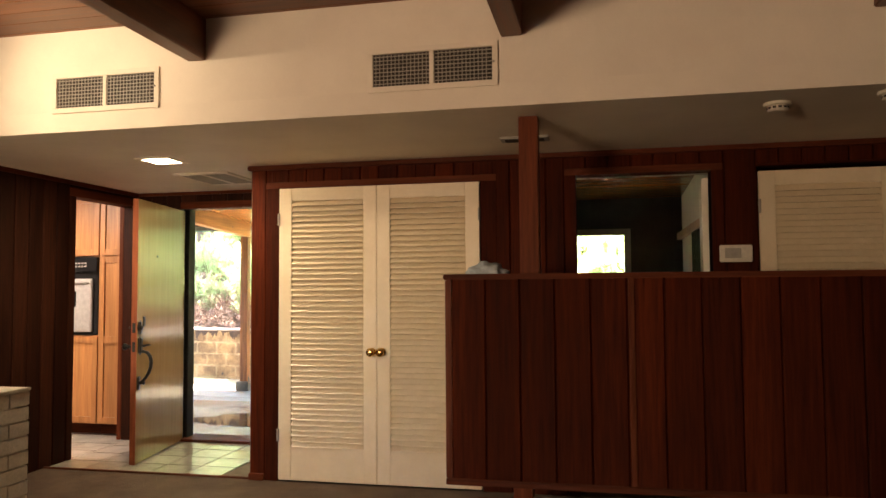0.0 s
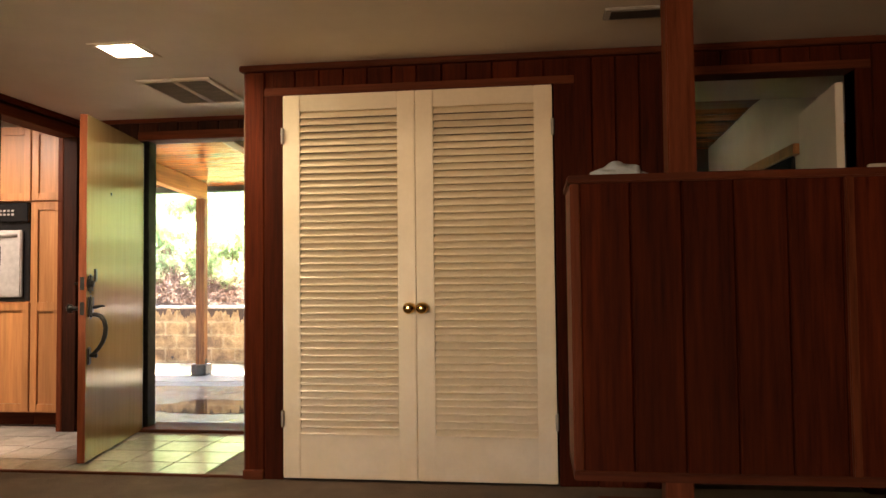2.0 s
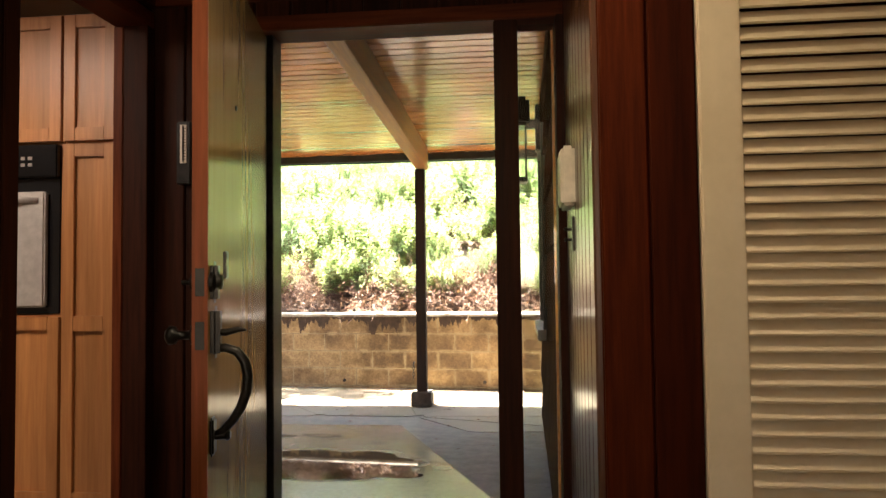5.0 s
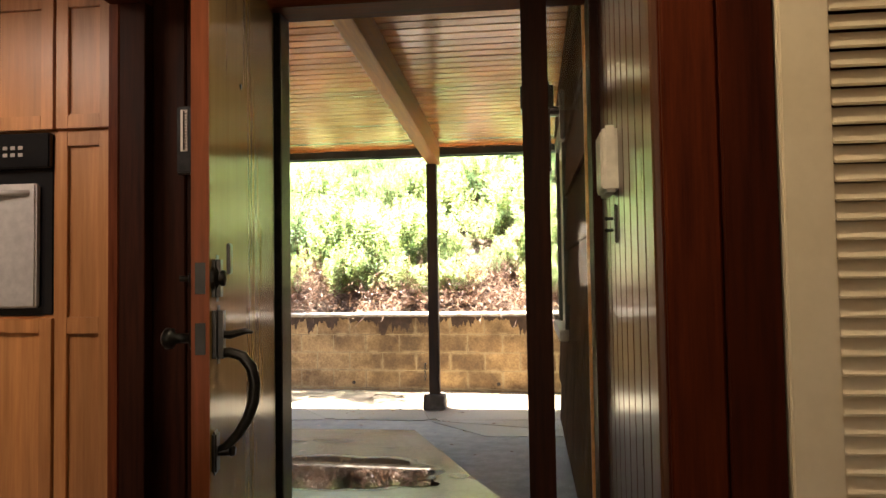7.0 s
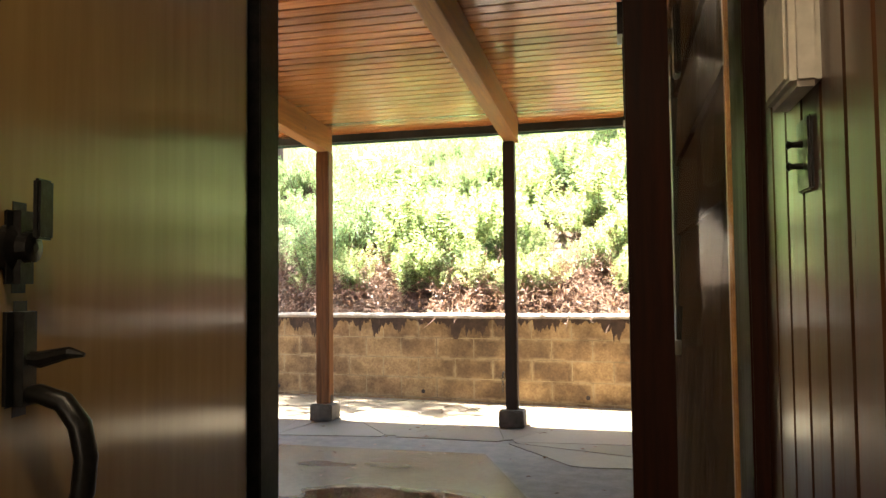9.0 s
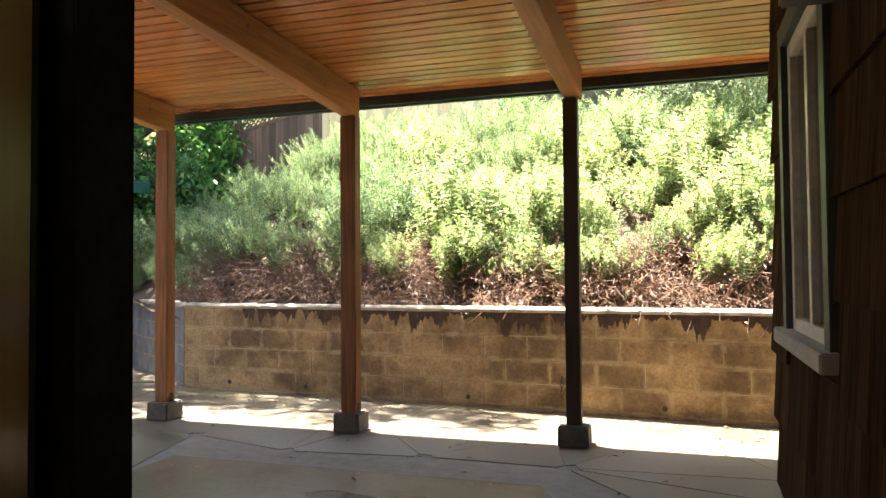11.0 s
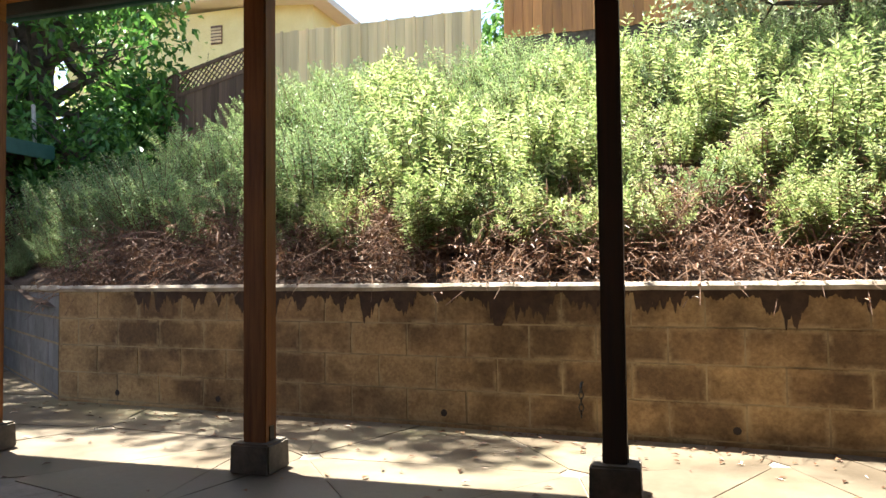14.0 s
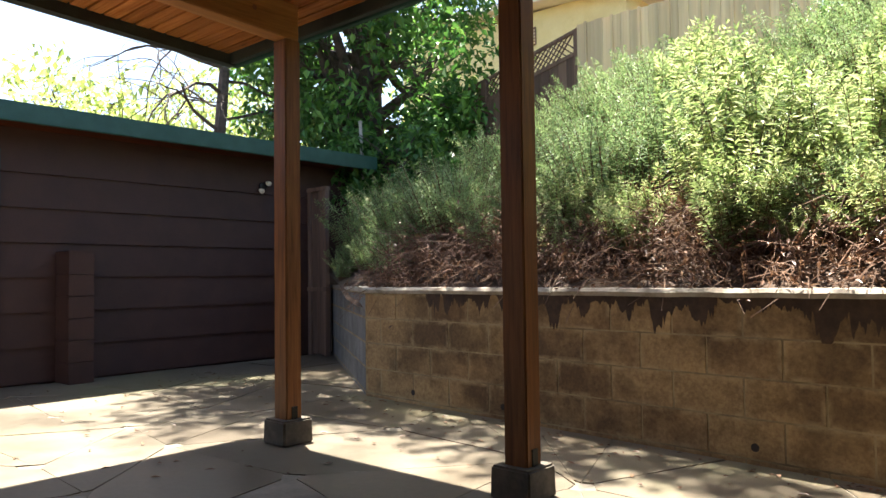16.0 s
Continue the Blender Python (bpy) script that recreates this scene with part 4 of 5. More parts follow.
def puddle(name, x, y, rx, ry, seed, mat, label, lift=0.0035):
    bm = bmesh.new()
    ring = []
    for k in range(64):
        a = 2 * math.pi * k / 64
        r = 1 + 0.35 * noise.noise(Vector((math.cos(a) * 1.3, math.sin(a) * 1.3, seed))) + 0.12 * noise.noise(Vector((math.cos(a) * 4, math.sin(a) * 4, seed)))
        ring.append(bm.verts.new((rx * r * math.cos(a), ry * r * math.sin(a), 0)))
    bm.faces.new(ring)
    ob = solid(name, bm, mat, label, "puddle", kind="")
    ob.location = (x, y, GZ + lift)


WET = mottled("wet_concrete", (0.11, 0.075, 0.04), (0.17, 0.12, 0.065), 8, 0.25, 0.1, 60, vary=0)
puddle("wet_patch", -4.05, 8.08, 0.80, 0.46, 1.0, WET, "damp brown patch on the concrete slab", 0.0025)
puddle("puddle", -4.05, 8.06, 0.73, 0.40, 1.0, WATER, "shallow brown puddle on the concrete slab", 0.005)
puddle("puddle", -3.45, 7.83, 0.15, 0.09, 5.0, WATER, "small brown puddle on the concrete slab", 0.004)
puddle("wet_patch", -3.2, 8.02, 0.07, 0.06, 3.0, WET, "small damp spot on the concrete slab")
puddle("wet_patch", -4.3, 9.0, 0.16, 0.07, 7.0, WET, "small damp spot on the concrete slab")
puddle("wet_patch", -4.75, 8.95, 0.2, 0.07, 9.0, WET, "small damp spot on the concrete slab")

# ---- patio roof, beams, posts ----


def under(y):
    return 2.47 + 0.055 * (10.43 - y)


def skewed(bm, x0, x1, y0, y1, lo, hi):
    """A bar along y that follows the roof's slope."""
    q = [bm.verts.new((x, y, under(y) + o)) for x in (x0, x1) for y in (y0, y1) for o in (lo, hi)]
    for f in ((0, 1, 3, 2), (4, 6, 7, 5), (0, 4, 5, 1), (2, 3, 7, 6), (0, 2, 6, 4), (1, 5, 7, 3)):
        bm.faces.new([q[k] for k in f])
    bmesh.ops.recalc_face_normals(bm, faces=bm.faces)


bm = bmesh.new()
y = 6.14
while y < 10.74:
    y1 = min(y + 0.105, 10.74)
    for x0, x1 in ((-8.16, -5.38), (-5.38, -2.0), (-2.0, 4.0)):
        z0, z1 = under(y + 0.004), under(y1 - 0.004)
        q = [bm.verts.new(c) for c in ((x0, y + 0.007, z0 + 0.018), (x1, y + 0.007, z0 + 0.018), (x1, y1 - 0.007, z1 + 0.018), (x0, y1 - 0.007, z1 + 0.018),
                                       (x0, y + 0.009, z0), (x1, y + 0.009, z0), (x1, y1 - 0.009, z1), (x0, y1 - 0.009, z1))]
        bm.faces.new((q[4], q[7], q[6], q[5]))
        for a, b in ((0, 1), (1, 2), (2, 3), (3, 0)):
            bm.faces.new((q[a], q[b], q[4 + b], q[4 + a]))
    y = y1
solid("ceiling_patio", bm, PATIOCEIL, "varnished orange board ceiling of the patio roof", "ceiling")
bm = bmesh.new()
skewed(bm, -8.2, 4.0, 6.1, 10.78, 0.02, 0.11)
solid("roof_patio", bm, DARKGAP, "dark flat roof deck over the patio", "roof")
solid("roof_house", boxes(((-7.8, -4.3, 3.02), (4.4, 6.14, 3.12)), ((-2.45, 6.1, 2.84), (4.4, 9.5, 2.9)), ((-7.8, 6.05, 2.66), (4.4, 6.14, 3.1))), DARKGAP, "flat roof deck of the house", "roof")
fa = thing("fascia", "dark green fascia board with a drip edge along the patio roof", "fascia", kind="structure")
part("board", boxes(((-8.2, 10.745, 2.385), (4.0, 10.79, 2.56)), bevel=0.004), FASCIA, fa)
part("drip_edge", boxes(((-8.2, 10.79, 2.372), (4.0, 10.83, 2.57)), bevel=0.004), GREENTRIM, fa)
bm = bmesh.new()
skewed(bm, -8.235, -8.155, 6.14, 10.79, -0.075, 0.10)
part("rake_board", bm, FASCIA, fa)


def patio_beam(x):
    b = thing("patio_beam", "knotty honey coloured beam carrying the patio roof", "beam", (x, 0, 0), group="patio beams", kind="structure")
    bm = bmesh.new()
    skewed(bm, -0.06, 0.06, 6.15, 10.52, -0.225, -0.004)
    bmesh.ops.bevel(bm, geom=list(bm.edges), offset=0.005, segments=2, affect="EDGES")
    part("beam", bm, BEAM, b)
    for k in range(7):
        y = 6.6 + k * 0.58 + rng.uniform(-0.15, 0.15)
        part("knot", lathe([(0.016, -0.0615), (0.012, -0.0625)], 10, "x", m=Matrix.Translation((0 if k % 2 else 0.124, y, under(y) - rng.uniform(0.06, 0.18)))), INBEAM, b)


def patio_post(x, half=0.062, mat=PATIOPOST, label="weathered square redwood post on a concrete footing"):
    p = thing("patio_post", label, "post", (x, 10.475, GZ), group="patio posts")
    part("shaft", boxes(((-half, -0.055, 0.14), (half, 0.055, under(10.475) - 0.226 - GZ)), bevel=0.007), mat, p)
    bm = bmesh.new()
    q = [bm.verts.new((sx * w, sy * w, z)) for w, z in ((0.107, 0.0), (0.103, 0.147)) for sx, sy in ((-1, -1), (1, -1), (1, 1), (-1, 1))]
    bm.faces.new(q[3::-1]), bm.faces.new(q[4:])
    for i in range(4):
        bm.faces.new((q[i], q[(i + 1) % 4], q[4 + (i + 1) % 4], q[4 + i]))
    bmesh.ops.bevel(bm, geom=list(bm.edges), offset=0.01, segments=2, affect="EDGES")
    part("footing", bm, FOOTING, p, "dark rough concrete footing block")
    for sx in (-half - 0.0025, half + 0.0025):
        part("bracket", boxes(((sx - 0.0025, -0.02, 0.13), (sx + 0.0025, 0.02, 0.22))), BLACK, p)


for x in (-7.10, -5.38, -3.655, -1.95):
    patio_beam(x)
    if x == -3.655:
        patio_post(-3.672, 0.050, DARKPOST, "dark stained square post on a concrete footing")
    else:
        patio_post(x)
hk = thing("iron_hook", "small rusty iron hook with chain on the block wall", "hook", (-3.92, wall_y(-3.92) - 0.005, 0.13))
part("hook", tube([(0, 0, 0), (0, -0.06, 0.004), (0.0, -0.085, -0.02), (0, -0.07, -0.045)], 0.008, 8), BLACK, hk)
ring_me = mesh_of("link", tube([(0.014 * math.cos(a), 0, 0.024 * math.sin(a)) for a in (0, 1.05, 2.1, 3.14, 4.2, 5.2, 6.28)], 0.004, 5), BLACK)
for k in range(4):
    piece("link", ring_me, hk, pose(0, -0.075, -0.06 - 0.036 * k, 0, 0, 90 * (k % 2)))

# ---- shingled side wall with window and lantern ----
XS = -2.455
sh = solid("wall_shingle", boxes(((XS, 6.14, -0.4), (XS + 0.1, 8.05, 2.9)), ((XS, 9.02, -0.4), (XS + 0.1, 9.68, 2.9)), ((XS, 8.05, -0.4), (XS + 0.1, 9.02, 0.66)), ((XS, 8.05, 2.12), (XS + 0.1, 9.02, 2.9)),
                                 ((XS + 0.1, 9.60, -0.4), (4.0, 9.68, 0.0))), SHINGLE, "house wall clad in wide dark cedar shakes", "wall")
shingles = []
for w in (0.20, 0.27, 0.34):
    bm = bmesh.new()
    q = [bm.verts.new(c) for c in ((-0.03, 0, 0), (-0.03, w - 0.003, 0), (-0.012, w - 0.003, 0), (-0.012, 0, 0), (-0.006, 0, 0.40), (-0.006, w - 0.003, 0.40), (0, w - 0.003, 0.40), (0, 0, 0.40))]
    for f in ((0, 1, 2, 3), (4, 7, 6, 5), (0, 4, 5, 1), (2, 6, 7, 3), (1, 5, 6, 2), (0, 3, 7, 4)):
        bm.faces.new([q[k] for k in f])
    bmesh.ops.recalc_face_normals(bm, faces=bm.faces)
    shingles.append((w, mesh_of("shingle", bm, SHINGLE)))
zz = -0.1
while zz < 2.6:
    yy = 6.215
    while yy < 9.42:
        w, me = rng.choice(shingles)
        y1 = yy + w
        if 0.30 < zz < 2.14:
            if yy < 7.97 < y1:
                y1 = 7.97
            elif 7.97 <= yy < 9.11:
                y1 = yy = 9.11
        if y1 - yy > 0.02:
            piece("shingle", me, sh, pose(XS, yy, zz + rng.uniform(-0.006, 0.006)) @ Matrix.Diagonal((1, (y1 - yy) / w, 1, 1)))
        yy = max(y1, yy + 0.01)
    zz += 0.34
w1 = thing("window_1", "white sash window in a dark frame with a grey-green sill", "window", (XS, 0, 0), kind="structure")
part("casing", boxes(((-0.04, 9.0, 0.70), (0.02, 9.10, 2.16)), ((-0.04, 7.98, 0.70), (0.02, 8.08, 2.16)), ((-0.04, 8.08, 2.06), (0.02, 9.0, 2.16)), bevel=0.003), FASCIA, w1)
part("window_frame", boxes(((-0.012, 8.93, 0.74), (0.05, 9.0, 2.06)), ((-0.012, 8.08, 0.74), (0.05, 8.15, 2.06)), ((-0.012, 8.15, 0.74), (0.05, 8.93, 0.81)), ((-0.012, 8.15, 1.99), (0.05, 8.93, 2.06)), ((-0.008, 8.51, 0.81), (0.045, 8.57, 1.99)), bevel=0.004), PLASTIC, w1)
part("window_sill", boxes(((-0.08, 7.94, 0.685), (0.03, 9.14, 0.755)), bevel=0.006), GREYPLATE, w1)
for a, b in ((8.15, 8.51), (8.57, 8.93)):
    g = part("pane", boxes(((0.02, a - 0.004, 0.805), (0.025, b + 0.004, 1.995))), GLASS, w1)
    g.visible_shadow = False
ex = thing("door_casing", "pale wooden outer casing strip beside the front door", "trim", kind="structure")
part("strip", boxes(((-2.488, 6.172, GZ), (-2.457, 6.205, 2.45)), bevel=0.004), BEAM, ex)
la = thing("wall_lantern", "black square wall lantern with clear glass panes", "wall lamp", (-2.66, 7.08, 1.60))
part("roof", boxes(((-0.085, -0.085, 0.34), (0.085, 0.085, 0.50)), bevel=0.02), BLACK, la)
part("base", boxes(((-0.07, -0.07, 0.03), (0.07, 0.07, 0.055)), bevel=0.006), BLACK, la)
for sx in (-1, 1):
    for sy in (-1, 1):
        part("corner_bar", boxes(((sx * 0.062 - 0.005, sy * 0.062 - 0.005, 0.05), (sx * 0.062 + 0.005, sy * 0.062 + 0.005, 0.345))), BLACK, la)
part("candle", lathe([(0.016, 0.055), (0.016, 0.19), (0.02, 0.22), (0.012, 0.27), (0.003, 0.30)], 14), PLASTIC, la, smooth=True)
part("arm", boxes(((0.06, -0.02, 0.33), (0.135, 0.02, 0.38)), bevel=0.006), BLACK, la)
part("back_plate", boxes(((0.115, -0.05, 0.2), (0.14, 0.05, 0.46)), bevel=0.006), BLACK, la)
for dx, dy in ((-0.062, 0), (0, -0.062), (0, 0.062)):
    g = part("pane", boxes(((dx - (0.002 if dx else 0.056), dy - (0.002 if dy else 0.056), 0.055), (dx + (0.002 if dx else 0.056), dy + (0.002 if dy else 0.056), 0.34))), GLASS, la)
    g.visible_shadow = False

# ---- garage ----
ga = thing("garage", "brown lap sided garage with a green roof edge", "garage", (-11.10, 0, 0))
part("wall", boxes(((-4.0, 4.0, GZ - 0.1), (0.0, 14.4, 2.35))), BROWNSIDING, ga)
bm = bmesh.new()
q = [bm.verts.new(c) for c in ((0.012, 0, 0), (0.034, 0, 0), (0.010, 0, 0.34), (0.0, 0, 0.34))]
r = [bm.verts.new(v.co + Vector((0, 4.55, 0))) for v in q]
bm.faces.new(q), bm.faces.new(r[::-1])
for a in range(4):
    bm.faces.new((q[a], r[a], r[(a + 1) % 4], q[(a + 1) % 4]))
bmesh.ops.recalc_face_normals(bm, faces=bm.faces)
lap = mesh_of("siding_board", bm, BROWNSIDING)
for k in range(7):
    piece("siding_board", lap, ga, pose(0, 9.18, GZ + 0.02 + 0.335 * k))
part("roof", boxes(((-4.2, 3.8, 2.33), (0.42, 14.55, 2.40))), DARKGAP, ga)
part("soffit", boxes(((-0.02, 3.9, 2.27), (0.37, 14.5, 2.325))), PANEL_Y, ga, "reddish boarded soffit")
part("roof_edge", boxes(((0.37, 3.8, 2.25), (0.43, 14.58, 2.43)), bevel=0.008), GREENTRIM, ga, "dark green painted roof edge")
part("door_trim", boxes(((0.0, 9.95, GZ), (0.06, 10.12, 2.05)), bevel=0.005), GREENTRIM, ga)
gp = thing("fence_panel", "brown weathered board panel closing the gap beside the garage", "fence", (-11.06, 13.74, GZ))
for x in (0.0, 0.30):
    part("post", boxes(((x, -0.05, 0), (x + 0.06, 0.02, 2.12)), bevel=0.004), OLDFENCE, gp)
for z in (0.82, 2.10):
    part("rail", boxes(((-0.01, -0.06, z), (0.38, 0.02, z + 0.05)), bevel=0.004), OLDFENCE, gp)
for x in (0.06, 0.18):
    part("board", boxes(((x + 0.002, -0.02, 0.02), (x + 0.118, 0.0, 2.10)), bevel=0.003), OLDFENCE, gp)
gm = thing("metal_pole", "thin grey metal pole standing among the vines", "pole", (-10.96, 14.6, hill_z(-10.96, 14.6) - 0.1))
part("tube", tube([(0, 0, 0), (-0.03, 0, 1.0), (-0.08, 0, 1.85)], 0.024, 10), GREYPLATE, gm)
part("cap", lathe([(0.028, 1.84), (0.028, 1.87), (0.012, 1.88)], 12, m=Matrix.Translation((-0.08, 0, 0))), GREYPLATE, gm)
pb = thing("garage_pillar", "short square brown block pillar against the garage", "pillar", (-10.86, 10.74, GZ))
for k in range(6):
    part("block", boxes(((-0.20, -0.12, 0.21 * k - 0.002 * (k > 0)), (0.12, 0.12, 0.21 * k + 0.205)), bevel=0.005), BROWNSIDING, pb)
part("cap", boxes(((-0.205, -0.125, 1.253), (0.125, 0.125, 1.275)), bevel=0.006), BROWNSIDING, pb)
fl = thing("security_light", "twin white security floodlight on the garage wall", "floodlight", (-11.06, 13.0, 1.93))
part("base", lathe([(0.05, 0.0), (0.05, 0.03), (0.03, 0.04)], 14, "x"), BLACK, fl)
for dy in (-0.05, 0.05):
    part("lamp_head", lathe([(0.012, 0.02), (0.028, 0.06), (0.032, 0.09), (0.02, 0.095)], 14, "x", m=pose(0, dy, 0.02 + dy, 0, 25, 0)), PLASTIC, fl, smooth=True)

# ---- concrete block wall ----
WTOP = 0.712
bw_ = thing("block_wall", "retaining wall of tan stained concrete blocks with a cap", "wall", (0, 11.26, 0), math.degrees(math.atan(-0.0845)), kind="structure")
part("core", boxes(((-8.05, 0.0012, -0.35), (5.0, 0.2, WTOP - 0.045))), MORTAR, bw_)
bl = mesh_of("block", boxes(((0.005, 0, 0.005), (0.395, 0.06, 0.201)), bevel=0.002), BLOCK)
hb = mesh_of("block", boxes(((0.005, 0, 0.005), (0.195, 0.06, 0.201)), bevel=0.002), BLOCK)
for row in range(5):
    z = WTOP - 0.045 - 0.206 * (row + 1)
    off = 0.2 * (row % 2)
    if off:
        piece("block", hb, bw_, pose(-8.05, 0, z))
    k = 0
    while -8.05 + off + 0.4 * k < 2.0:
        piece("block", bl, bw_, pose(-8.05 + off + 0.4 * k, rng.uniform(-0.004, -0.001), z))
        k += 1
bm = bmesh.new()
cap_n = 120
rows = []
for i in range(cap_n + 1):
    x = -8.07 + 13.0 * i / cap_n
    w = 0.014 * noise.noise(Vector((x * 3, 0, 0)))
    rows.append([bm.verts.new((x, yy + w, zz + 0.006 * noise.noise(Vector((x * 5, yy * 9, 3))))) for yy, zz in ((-0.012, WTOP - 0.045), (-0.022, WTOP - 0.02), (-0.008, WTOP), (0.21, WTOP + 0.004), (0.22, WTOP - 0.045))])
for a, b in zip(rows, rows[1:]):
    for k in range(4):
        bm.faces.new((a[k], b[k], b[k + 1], a[k + 1]))
bm.faces.new(rows[0]), bm.faces.new(rows[-1][::-1])
bmesh.ops.recalc_face_normals(bm, faces=bm.faces)
part("cap", bm, CAP, bw_, "weathered concrete cap")
for x in (-7.45, -6.52, -4.80, -3.10, -1.5):
    part("weep_hole", lathe([(0.022, -0.0045), (0.022, 0.02)], 14, "y", m=Matrix.Translation((x, 0, -0.095))), DARKGAP, bw_)
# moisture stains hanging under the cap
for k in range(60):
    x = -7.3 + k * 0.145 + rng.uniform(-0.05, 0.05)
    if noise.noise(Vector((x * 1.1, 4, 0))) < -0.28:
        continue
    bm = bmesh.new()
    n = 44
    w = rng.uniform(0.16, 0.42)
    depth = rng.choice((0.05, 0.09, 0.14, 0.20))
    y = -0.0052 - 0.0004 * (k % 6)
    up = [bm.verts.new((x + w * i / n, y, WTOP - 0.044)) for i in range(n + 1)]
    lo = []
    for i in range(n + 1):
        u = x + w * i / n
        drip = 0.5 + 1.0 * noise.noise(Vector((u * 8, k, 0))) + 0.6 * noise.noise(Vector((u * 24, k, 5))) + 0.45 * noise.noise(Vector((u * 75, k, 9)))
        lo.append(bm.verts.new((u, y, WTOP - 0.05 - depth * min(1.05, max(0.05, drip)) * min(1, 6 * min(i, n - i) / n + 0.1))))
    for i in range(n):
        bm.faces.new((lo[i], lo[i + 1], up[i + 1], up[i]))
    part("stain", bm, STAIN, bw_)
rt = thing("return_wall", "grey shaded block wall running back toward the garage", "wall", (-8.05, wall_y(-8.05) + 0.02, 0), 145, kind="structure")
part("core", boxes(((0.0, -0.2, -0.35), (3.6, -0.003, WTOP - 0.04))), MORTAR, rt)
# the grey of these blocks has the shade on this face painted in
rb = mesh_of("block", boxes(((0.006, -0.06, 0.006), (0.394, 0.0, 0.200)), bevel=0.004), mottled("shade_grey_block", (0.14, 0.135, 0.125), (0.24, 0.235, 0.225), 5, 0.9, 0.5, 50))
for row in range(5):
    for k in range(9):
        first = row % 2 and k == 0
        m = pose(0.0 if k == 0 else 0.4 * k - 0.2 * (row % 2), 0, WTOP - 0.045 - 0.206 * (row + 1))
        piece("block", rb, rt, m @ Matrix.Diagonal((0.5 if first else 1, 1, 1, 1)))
part("cap", boxes(((0.0, -0.21, WTOP - 0.04), (3.6, 0.012, WTOP)), bevel=0.008), CAP, rt)

# ---- planted bank ----
bm = bmesh.new()
gx, gy = 70, 40
grid = [[None] * (gy + 1) for _ in range(gx + 1)]
for i in range(gx + 1):
    for j in range(gy + 1):
        x = -15 + 22.0 * i / gx
        y0 = wall_y(x) + 0.05 if x > -8.1 else 11.94 - (x + 8.1) * 0.70
        y = y0 + (24 - y0) * (j / gy) ** 1.3
        grid[i][j] = bm.verts.new((x, y, hill_z(x, y)))
for i in range(gx):
    for j in range(gy):
        bm.faces.new((grid[i][j], grid[i + 1][j], grid[i + 1][j + 1], grid[i][j + 1]))
solid("bank", bm, SOIL, "steep dry earth bank behind the block wall", "ground", smooth=True)


class Leaves:
    """Many small folded leaves gathered in one mesh."""

    def __init__(self):
        self.v, self.f = [], []

    def add(self, p, d, up, length, width):
        d = d.normalized()
        s = d.cross(up)
        s = s.normalized() if s.length > 1e-4 else d.orthogonal().normalized()
        n = s.cross(d)
        k = len(self.v)
        self.v += [p, p + d * length * 0.45 + s * width / 2 + n * width * 0.18, p + d * length - n * length * 0.12, p + d * length * 0.45 - s * width / 2 + n * width * 0.18]
        self.f += [(k, k + 1, k + 2), (k, k + 2, k + 3)]

    def mesh(self, name, mat):
        me = bpy.data.meshes.new(name)
        me.from_pydata([tuple(v) for v in self.v], [], self.f)
        me.materials.append(mat)
        me.update()
        return me


def rand_dir(r, zmin=-1.0):
    while True:
        v = Vector((r.uniform(-1, 1), r.uniform(-1, 1), r.uniform(zmin, 1)))
        if 0.05 < v.length < 1:
            return v.normalized()


def shrub(label, seed, stems, height, spread, leaf, lw, mat, per=12, whorl=3):
    r = random.Random(seed)
    root = thing("shrub", label, "shrub")
    lv, bm = Leaves(), bmesh.new()
    for _ in range(stems):
        a, lean = r.uniform(0, 6.283), r.uniform(0.05, 1.0) ** 0.7
        h = height * r.uniform(0.6, 1.1) * (1 - 0.25 * lean)
        base = Vector((math.cos(a), math.sin(a), 0)) * spread * 0.3 * r.random()
        tip = Vector((math.cos(a) * spread * lean, math.sin(a) * spread * lean, h))
        bend = Vector((r.uniform(-1, 1), r.uniform(-1, 1), 0)) * 0.08
        pts = [base.lerp(tip, u) + bend * math.sin(3 * u) + Vector((0, 0, 0.12 * height * math.sin(3.14 * u) * lean)) for u in (0, 0.35, 0.7, 1)]
        tube(pts, [0.004, 0.0034, 0.0026, 0.0015], 3, bm)
        for k in range(per):
            u = 0.22 + 0.78 * (k + r.random() * 0.5) / per
            s = u * 3
            i = min(2, int(s))
            p = pts[i].lerp(pts[i + 1], s - i)
            ax = (pts[i + 1] - pts[i]).normalized()
            a0 = r.uniform(0, 6.28)
            size = leaf * (1.15 - 0.5 * u) * r.uniform(0.7, 1.25)
            for q in range(whorl):
                o = ax.orthogonal().normalized()
                o.rotate(Matrix.Rotation(a0 + 6.283 * q / whorl, 3, ax))
                lv.add(p, o + ax * (0.05 + 0.45 * u), ax, size, size * lw)
        for q in range(4):
            lv.add(pts[-1], (pts[3] - pts[2]).normalized() + rand_dir(r) * 0.6, Vector((0.3, 0.2, 1)), leaf * 0.6, leaf * 0.6 * lw)
    part("stem_tuft", bm, TWIG, root)
    part("foliage", lv.mesh("foliage", mat), None, root)
    return root


def place(kinds, spots):
    used = set()
    for k, x, y, z, s, turn in spots:
        m = pose(x, y, z, 0, 0, turn)
        src = kinds[k]
        if k not in used:
            used.add(k)
            src.matrix_world = m @ Matrix.Diagonal((s, s, s, 1))
        else:
            c = copy_thing(src, m)
            c.scale = (s, s, s)


